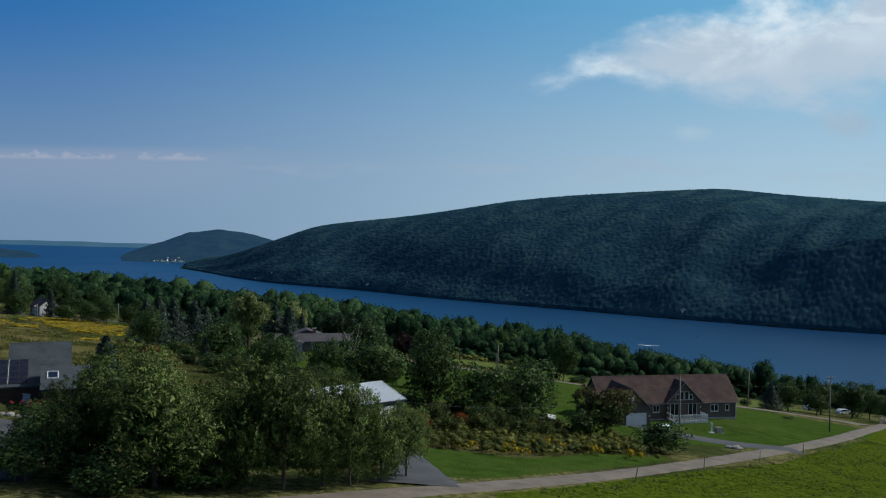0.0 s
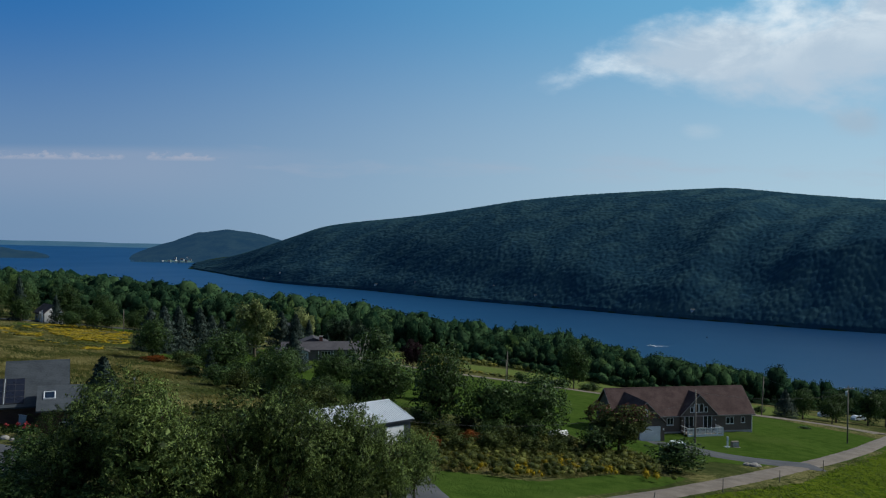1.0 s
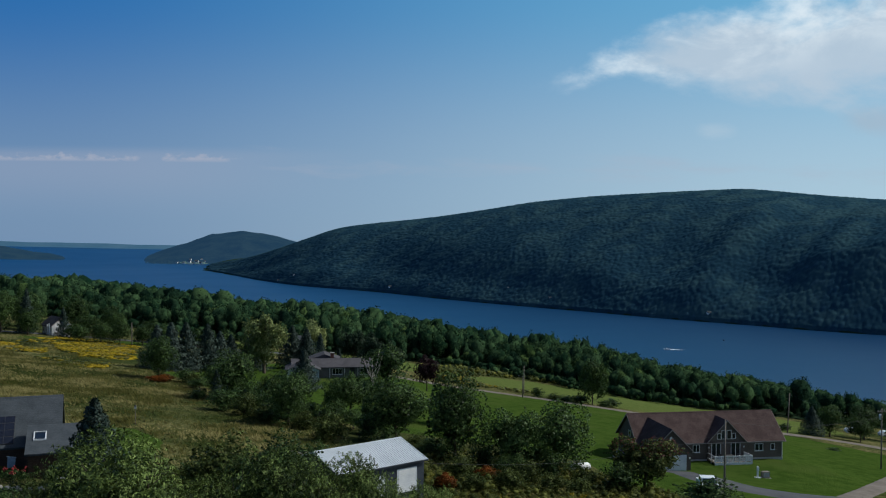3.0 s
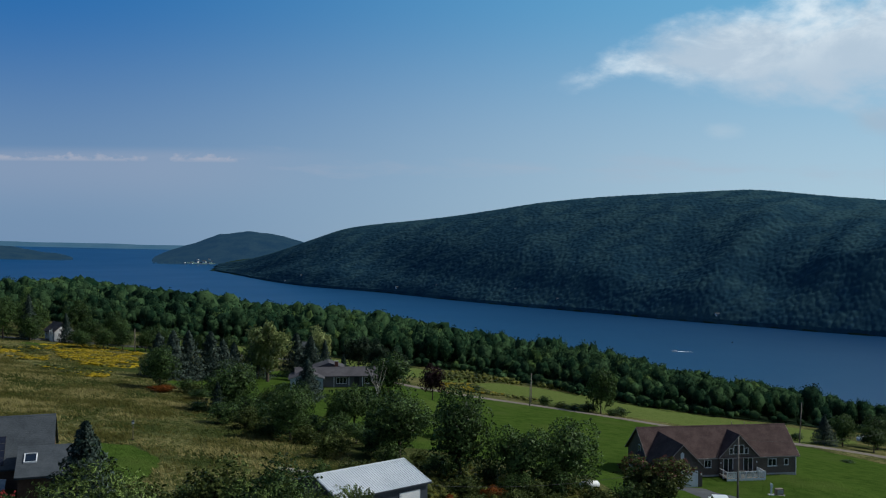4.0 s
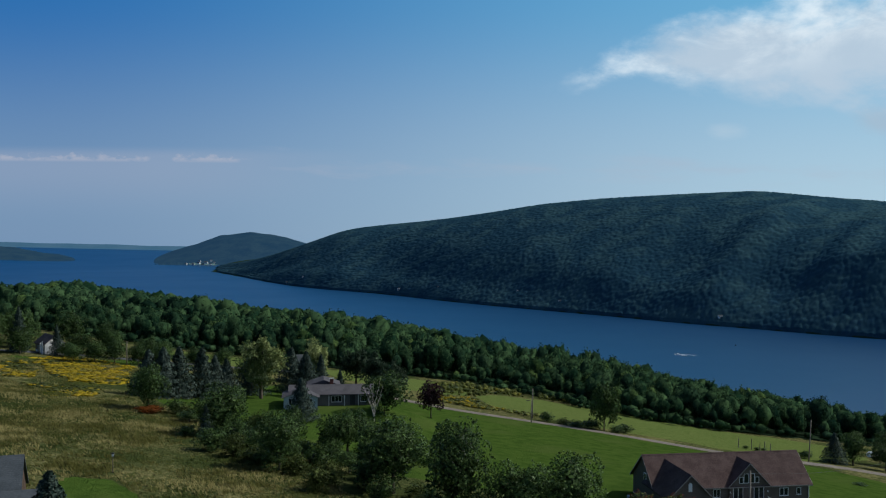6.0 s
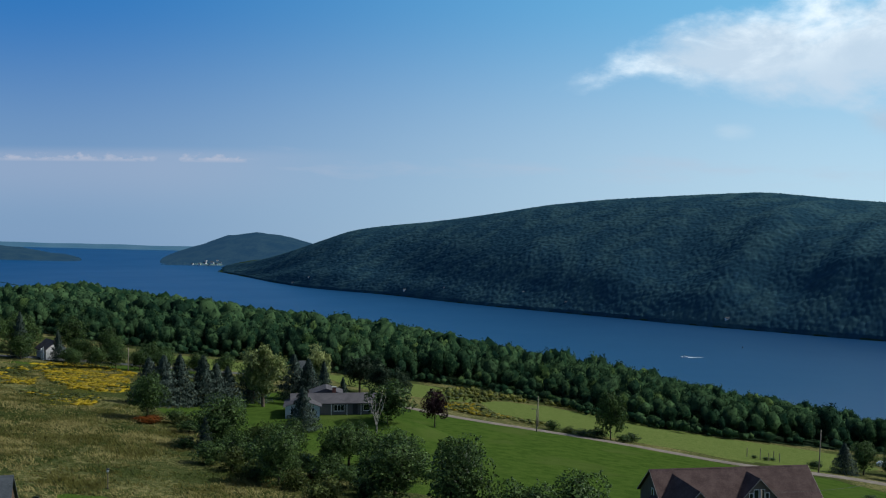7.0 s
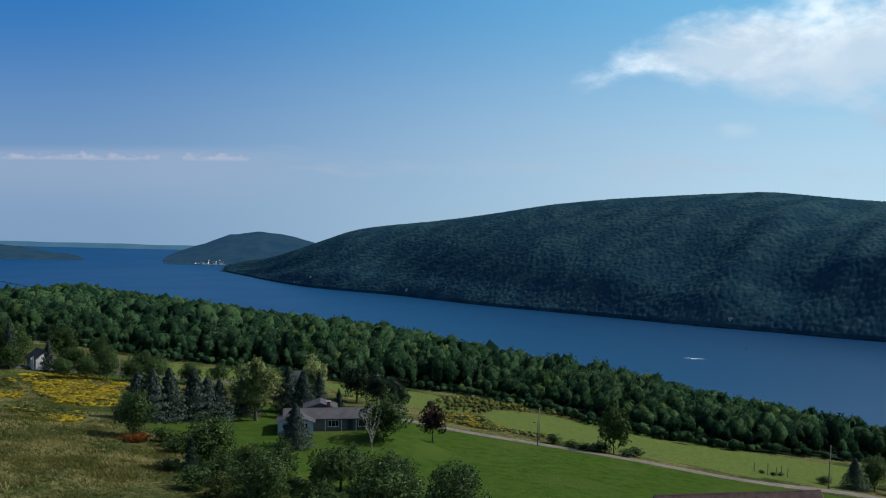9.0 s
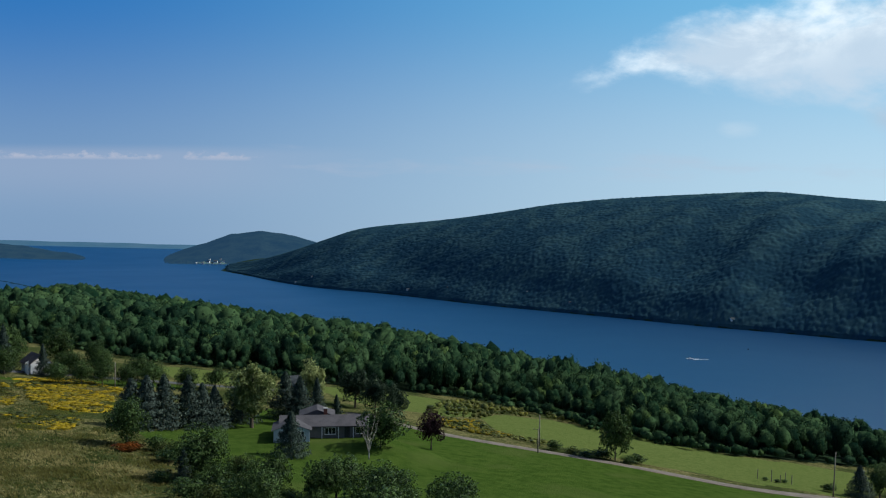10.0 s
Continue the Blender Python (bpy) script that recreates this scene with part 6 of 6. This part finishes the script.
def yard_things():
    x, y = 41.0, 145.4
    ob = thing("meter_pedestal", "white meter pedestal standing on the lawn", "pedestal", x, y, ground_z(x, y), 10)
    part("post", box(B(), -0.1, 0.1, -0.1, 0.1, -0.2, 1.6), "white_paint", ob)
    part("meter_box", box(B(), -0.16, 0.16, -0.17, -0.05, 1.0, 1.5), "pale_metal", ob)
    part("base", box(B(), -0.35, 0.3, -0.3, 0.3, -0.1, 0.12), "white_paint", ob)
    x, y = 42.2, 145.9
    ob = thing("heat_pump", "beige heat pump unit on the lawn", "heat pump", x, y, ground_z(x, y), 10)
    part("case", box(B(), -0.5, 0.5, -0.35, 0.35, 0.05, 0.85), "weathered_wood", ob, "beige louvred case")
    part("grille", box(B(), -0.42, 0.42, -0.375, -0.35, 0.15, 0.75), "concrete", ob)
    part("pad", box(B(), -0.65, 0.65, -0.5, 0.5, -0.1, 0.05), "concrete", ob)
    ob = thing("water_barrel", "blue barrel against the shaded end wall", "barrel", 23.2, 156.0, ground_z(23.2, 156.0))
    part("drum", rod(B(), (0, 0, 0), (0, 0, 0.95), 0.32, 0.30, 14), "banner_cloth", ob, smooth=False)
    part("lid", rod(B(), (0, 0, 0.95), (0, 0, 1.0), 0.33, 0.33, 14), "banner_cloth", ob)
    # a low heap of brush on the lawn, and a stone by the road
    tree("bush", 71.5, 197.5, 0.7, 3.0, "low heap of cut brush on the lawn", "brush", variant=1)
    for i, (x, y, s) in enumerate([(38.4, 125.2, 0.6), (37.6, 125.5, 0.45), (39.1, 125.6, 0.35)]):
        stone(x, y, s, "pale field stone at the edge of the drive", i)
    for i, (a, b) in enumerate([(-38.6, 93.6), (-37.8, 93.4), (-37.0, 93.5), (-36.2, 93.9), (-35.4, 94.4), (-39.5, 93.9), (-40.4, 94.2)]):
        stone(a, b, 0.32 + 0.06 * (i % 3), "pale rounded edging stone of the flower bed", i + 5)
    for i, (a, b) in enumerate([(-36.4, 95.2), (-35.8, 95.9), (-36.9, 95.6), (-35.4, 96.6)]):
        tree("yellow", a, b, 0.55, 1.1, "low yellow-green mounded plant in the flower bed", "plant", variant=0)
    for i, (a, b) in enumerate([(-38.4, 95.4), (-39.2, 95.8), (-37.8, 96.2), (-40.2, 95.6), (-38.9, 96.8)]):
        flower(a, b, 1.0 + 0.15 * (i % 3), i)


def stone(x, y, s, label, seed):
    rng = np.random.default_rng(seed)
    bm = bmesh.new()
    bmesh.ops.create_icosphere(bm, subdivisions=2, radius=s)
    for v in bm.verts:
        v.co *= 1 + 0.22 * noise.noise(v.co * 1.7 / s + Vector((seed, 0, 0)))
        v.co.z *= 0.62
    me = bpy.data.meshes.new("stone")
    bm.to_mesh(me)
    bm.free()
    me.materials.append(MATS["stone"])
    ob = tagged(new("stone", me), label, "stone")
    ob.matrix_world = pose(x, y, ground_z(x, y) + s * 0.2, 0, 0, seed * 47)


def flower(x, y, h, seed):
    rng = np.random.default_rng(seed + 40)
    ob = thing("flowering_plant", "leafy plant with red blooms in the flower bed", "plant", x, y, ground_z(x, y))
    at, out = crown_points(rng, 260, 8, 0.5, low=0.0)
    v, q, soft = leaf_quads(rng, at * h, out, 0.09)
    o = new("leaves", mesh_from("leaves", v, q, None, [MATS["maple_leaf"]], normals=soft))
    o.parent = ob
    bm = B()
    for i in range(7):
        a = rng.uniform(0, 6.28)
        r = rng.uniform(0, 0.4)
        bmesh.ops.create_icosphere(bm, subdivisions=1, radius=0.085, matrix=Matrix.Translation((r * math.cos(a), r * math.sin(a), h * rng.uniform(0.8, 1.1))))
    part("bloom", bm, "red_bloom", ob)


yard_things()
ob = thing("banner", "small blue and white banner hanging from the eave", "banner", -41.0, 100.9, 13.0, 21)
part("cloth", prism(B(), [(-0.35, -0.55), (0.3, -0.45), (0.4, 0.4), (-0.3, 0.5)], "y", -0.015, 0.015), "banner_cloth", ob)
part("staff", rod(B(), (-0.4, 0, 0.55), (0.45, 0, 0.42), 0.02), "white_paint", ob)


def birch(x, y):
    """A bare white birch of several stems."""
    rng = np.random.default_rng(11)
    t = thing("birch", "bare white-stemmed birch on the lawn", "tree", x, y, ground_z(x, y))
    for k in range(5):
        lean = np.array([-2.0 + k + rng.uniform(-0.3, 0.3), rng.uniform(-0.8, 0.8)])
        h = rng.uniform(6.0, 8.4)
        ps = [(lean[0] * q ** 1.4 + 0.12 * math.sin(5 * q + k), lean[1] * q ** 1.4, q * h - (0.3 if q == 0 else 0)) for q in np.linspace(0, 1, 8)]
        pieces = [tube(ps, [0.045 * (1.05 - q) + 0.008 for q in np.linspace(0, 1, 8)], 7)]
        for _ in range(9):
            q = rng.uniform(0.35, 0.95)
            base = np.array([np.interp(q, np.linspace(0, 1, 8), [p[i] for p in ps]) for i in range(3)])
            a, l = rng.uniform(0, 6.28), rng.uniform(0.5, 1.3) * (1.2 - q)
            pieces.append(tube([base, base + (math.cos(a) * l * 0.6, math.sin(a) * l * 0.6, l * 0.7), base + (math.cos(a) * l, math.sin(a) * l, l * 1.5)], [0.024, 0.015, 0.006], 5))
        v, q = join(pieces)
        o = new("stem", mesh_from("stem", v, q, None, [MATS["birch_bark"]], smooth=True))
        o.parent = t


birch(-16.6, 198.6)


# ---------------------------------------------------------------- on the water and the far shore
def motorboat(x, y):
    b = thing("motorboat", "small white motorboat under way on the lake", "boat", x, y, LAKE, 185)
    part("hull", prism(B(), [(-3.4, -0.2), (3.0, -0.2), (4.0, 0.9), (-3.4, 0.8)], "y", -1.1, 1.1), "white_paint", b)
    part("cabin", prism(B(), [(-1.0, 0.8), (1.6, 0.85), (0.9, 1.7), (-0.8, 1.7)], "y", -0.8, 0.8), "white_paint", b)
    part("windscreen", prism(B(), [(1.55, 0.95), (1.65, 0.95), (1.0, 1.65), (0.9, 1.65)], "y", -0.7, 0.7), "window_glass", b)
    w = thing("wake", "white foaming wake behind the motorboat", "wake", x, y, LAKE, 185)
    n = 24
    v, q = [], []
    for i in range(n):
        k = i / (n - 1)
        c, r = -3 - k * 17, 0.6 + 1.5 * math.sin(k * 9) * 0.2 + 1.3 * (1 - k)
        bend = k * k * 3
        v += [(c, bend - r * (1 - k * 0.8), 0.05), (c, bend, 0.45 - 0.35 * k), (c, bend + r * (1 - k * 0.8), 0.05)]
        if i:
            q += [(3 * i - 3, 3 * i - 2, 3 * i + 1, 3 * i), (3 * i - 2, 3 * i - 1, 3 * i + 2, 3 * i + 1)]
    o = new("foam", mesh_from("foam", v, np.array(q), None, [MATS["foam"]], smooth=True))
    o.parent = w


motorboat(228, 1085)


def cottage(x, y, s, turn, z=None):
    z = max(ground_z(x, y), LAKE + 0.4) if z is None else z
    h = thing("cottage", "small pale lakeside cottage among shore trees", "house", x, y, z, turn, "cottages along the far shore")
    part("wall", prism(B(), [(-3 * s, -1), (3 * s, -1), (3 * s, 3 * s), (0, 5 * s), (-3 * s, 3 * s)], "x", -4 * s, 4 * s), "white_siding", h)
    for side in (-1, 1):
        part("roof", prism(B(), [(0, 5.1 * s), (side * 3.4 * s, 2.9 * s), (side * 3.4 * s, 2.7 * s), (0, 4.9 * s)], "x", -4.3 * s, 4.3 * s), "slate_shingle", h)
    for a in (-2 * s, 0, 2 * s):
        window(h, a, -3 * s, 1.0 * s, 1.2 * s, 1.2 * s, 0, sill=False)


for x, y, s, turn in ((364, 1437, 0.9, 10), (153, 1678, 0.7, -15), (-152, 2046, 0.9, 20), (-457, 2400, 0.8, 0), (-65, 1948, 0.6, 5), (85, 1777, 0.6, 12), (-410, 2360, 0.8, 30)):
    cottage(x, y, s, turn)
for i, (u, up, s) in enumerate([(-0.297, 5, 0.9), (-0.290, 4, 1.1), (-0.284, 8, 1.3), (-0.280, 4, 1.0), (-0.2765, 9, 1.6), (-0.272, 5, 1.2), (-0.268, 11, 1.0), (-0.283, 17, 0.9), (-0.271, 19, 0.9)]):
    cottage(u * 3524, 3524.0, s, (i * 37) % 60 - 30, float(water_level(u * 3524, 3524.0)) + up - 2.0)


def buoy(x, y):
    b = thing("buoy", "small dark mooring buoy floating on the lake", "buoy", x, y, LAKE)
    part("float", rod(B(), (0, 0, -0.3), (0, 0, 0.9), 0.8, 0.7, 12), "dark_iron", b, smooth=True)
    part("mast", rod(B(), (0, 0, 0.9), (0, 0, 2.4), 0.14, 0.1, 8), "dark_iron", b)


buoy(316, 1179)


def stone_heap(x, y):
    """A long low heap of field stones behind the barn."""
    rng = np.random.default_rng(77)
    for i in range(22):
        stone(x + rng.normal() * 1.5, y + rng.normal() * 0.35 - 0.25 * (i % 3), rng.uniform(0.22, 0.42), "grey field stone in a long low heap", 60 + i)


# ---------------------------------------------------------------- tall grass and flowers
def tufts(name, label, polys, gap, material, seed, tall, spread, blades, box_, skip=(), ragged=0.0, patch=(7.0, 0.5, -0.25)):
    """Tufts of blades; patch: size of the patches they grow in, how loose these are, and how much is left bare."""
    rng = np.random.default_rng(seed)
    n = int((box_[1] - box_[0]) * (box_[3] - box_[2]) / gap ** 2 * 0.8)
    x, y = rng.uniform(box_[0], box_[1], n), rng.uniform(box_[2], box_[3], n)
    ok = np.zeros(n, bool)
    rx, ry = rng.normal(size=n) * ragged, rng.normal(size=n) * ragged
    for p in polys:
        ok |= inside(x + rx, y + ry, p)
    for p in skip:
        ok &= ~inside(x, y, p)
    ok &= np.abs(x / np.maximum(y, 1)) < 0.56
    ok &= waves(x, y * 0.6, patch[0], seed) + 0.5 * waves(x, y, patch[0] * 0.31, seed) + rng.normal(size=n) * patch[1] > patch[2]
    x, y = x[ok], y[ok]
    m = len(x)
    z = height(x, y)
    vs, ts = [], []
    for b in range(blades):
        a = rng.uniform(0, 6.283, m)
        r = rng.uniform(0, spread, m)
        bx, by = x + np.cos(a) * r, y + np.sin(a) * r
        h = tall * rng.uniform(0.4, 1.3, m) * (0.75 + 0.45 * waves(x, y, 3.1, seed + 1.0))
        w = spread * rng.uniform(0.25, 0.5, m)
        t = rng.uniform(0, 6.283, m)
        tipx, tipy = bx + np.cos(a) * h * 0.5 - h * rng.uniform(0.3, 1.3, m), by + np.sin(a) * h * 0.4 + h * rng.uniform(0.2, 0.9, m)
        t = np.where(np.cos(t) > 0, t, t + math.pi)
        vs.append(np.stack([np.stack([bx - np.cos(t) * w, by - np.sin(t) * w, z - 0.05], -1), np.stack([bx + np.cos(t) * w, by + np.sin(t) * w, z - 0.05], -1), np.stack([tipx, tipy, z + h], -1)], 1).reshape(-1, 3))
    v = np.concatenate(vs)
    up = np.tile(np.array([[0.25, -0.25, 1.0]]), (len(v), 1)) + rng.normal(size=(len(v), 3)) * 0.3
    me = mesh_from(name, v, None, np.arange(len(v)).reshape(-1, 3), [MATS[material]], normals=up / np.linalg.norm(up, axis=1, keepdims=True))
    tagged(new(name, me), label, "grass" if "grass" in name else "flowers", kind="stuff")


MEADOW = [(-125, 252), (-108, 262), (-80, 256), (-70, 212), (-58, 200), (-38, 170), (-24, 155), (-20, 146), (-10, 132), (-16, 118), (-28, 110), (-32, 104), (-46, 112), (-60, 108), (-110, 190)]
ROUGH = [(-4, 98), (24, 106), (24, 122), (16, 132), (4, 140), (-12, 134), (-16, 120), (-2, 112)]
tufts("dry_grass", "tall dry tan grass of the meadow", [MEADOW, ROUGH], 0.34, "dry_grass", 3, 0.40, 0.3, 3, (-125, 25, 98, 262), [LAWNS[1], LAWNS[2]], patch=(9.0, 0.3, 0.05))
tufts("green_grass", "rank green grass and weeds of the meadow", [MEADOW, ROUGH], 0.5, "green_grass", 8, 0.30, 0.3, 3, (-125, 25, 98, 262), [LAWNS[1], LAWNS[2]], patch=(12.0, 0.35, -0.1))


def mounds(name, label, polys, gap, h0, h1, material, seed, category, patch, skip=(), wide=1.5, mixed=0.24, leafy=(46, 0.10, 0.82)):
    """Low rounded plants standing in drifts; patch: size of the drifts and how much is left bare."""
    rng = np.random.default_rng(seed)
    xs, ys = np.array([p[0] for q in polys for p in q]), np.array([p[1] for q in polys for p in q])
    x, y = scatter(rng, int((np.ptp(xs) + 2) * (np.ptp(ys) + 2) / gap ** 2 * 4), (xs.min() - 1, xs.max() + 1, ys.min() - 1, ys.max() + 1),
                   lambda x, y: np.any([inside(x + 0.8 * waves(x, y, 2.3, seed), y + 1.2 * waves(x, y, 3.1, seed), p) for p in polys], axis=0)
                   & ~np.any([inside(x, y, p) for p in skip] + [np.zeros(x.shape, bool)], axis=0)
                   & (waves(x, y * 0.55, patch[0], seed) + 0.5 * waves(x, y, patch[0] * 0.37, seed + 1.0) > patch[1]))
    x, y = thin(x, y, gap)
    h = rng.uniform(h0, h1, len(x)) * (1 + 0.25 * waves(x, y, 4.0, seed))
    forms = [lumpy_form(rng, 1, 9, 0.5, leafy[0], leafy[1], 0.0, 0.3, leafy[2]) for _ in range(5)]
    plant(name, label, forms, x, y, h, h * wide * rng.uniform(0.8, 1.3, len(x)), rng, material, category, mixed)


mounds("goldenrod", "yellow goldenrod in bloom", [RODS[0], RODS[1], RODS[4]], 1.0, 0.28, 0.5, "goldenrod", 4, "flowers", (6.0, 0.0), wide=5.0, leafy=(90, 0.07, 0.7))
mounds("goldenrod_leaves", "green stems and leaves among the goldenrod", [RODS[0], RODS[1], RODS[4]], 1.5, 0.2, 0.36, "weed_leaf", 15, "flowers", (6.0, -0.2), wide=6.0, leafy=(90, 0.07, 0.7))
mounds("goldenrod", "loose goldenrod among rank green weeds", [RODS[2]], 1.1, 0.8, 1.35, "goldenrod", 21, "flowers", (2.6, 0.30), wide=1.0, leafy=(150, 0.05, 0.45))
mounds("weeds", "rank olive weeds beside the lawn", [RODS[2], ROUGH], 1.1, 0.7, 1.6, "weed_leaf", 22, "weeds", (5.0, -0.75), [LAWNS[2]], wide=1.3, mixed=0.3, leafy=(130, 0.055, 0.45))
mounds("scrub", "low olive scrub between hay field and woods", [[(-12, 284), (2, 286), (8, 312), (24, 319), (44, 305), (52, 312), (24, 338), (-8, 330)]], 2.6, 0.8, 2.4, "weed_leaf", 41, "scrub", (9.0, -0.5), wide=1.5, mixed=0.3, leafy=(110, 0.06, 0.6))
mounds("goldenrod", "yellow goldenrod along the gravel lane", [RODS[3]], 1.1, 0.5, 0.9, "goldenrod", 27, "flowers", (4.0, 0.25), wide=2.4, leafy=(90, 0.07, 0.6))
mounds("weeds", "brown-green scrub along the gravel lane", [RODS[3]], 1.3, 0.5, 1.0, "weed_leaf", 28, "weeds", (5.0, -0.4), wide=2.4, leafy=(90, 0.07, 0.6))
tufts("verge_grass", "rough grass along the roadside", [[(5, 80), (14, 87), (38, 114.5), (52, 134), (70, 162), (71, 160), (52, 131), (38, 111), (12, 82)], [(10, 250), (22, 242), (40, 235), (41, 238), (24, 247), (14, 255)]], 0.7, "green_grass", 6, 0.22, 0.3, 4, (0, 75, 75, 262))
tufts("pasture_grass", "uneven bright green grass of the pasture", [LAWNS[3]], 0.5, "pasture_grass", 31, 0.16, 0.3, 3, (0, 72, 60, 170))
stone_heap(-18.1, 125.4)
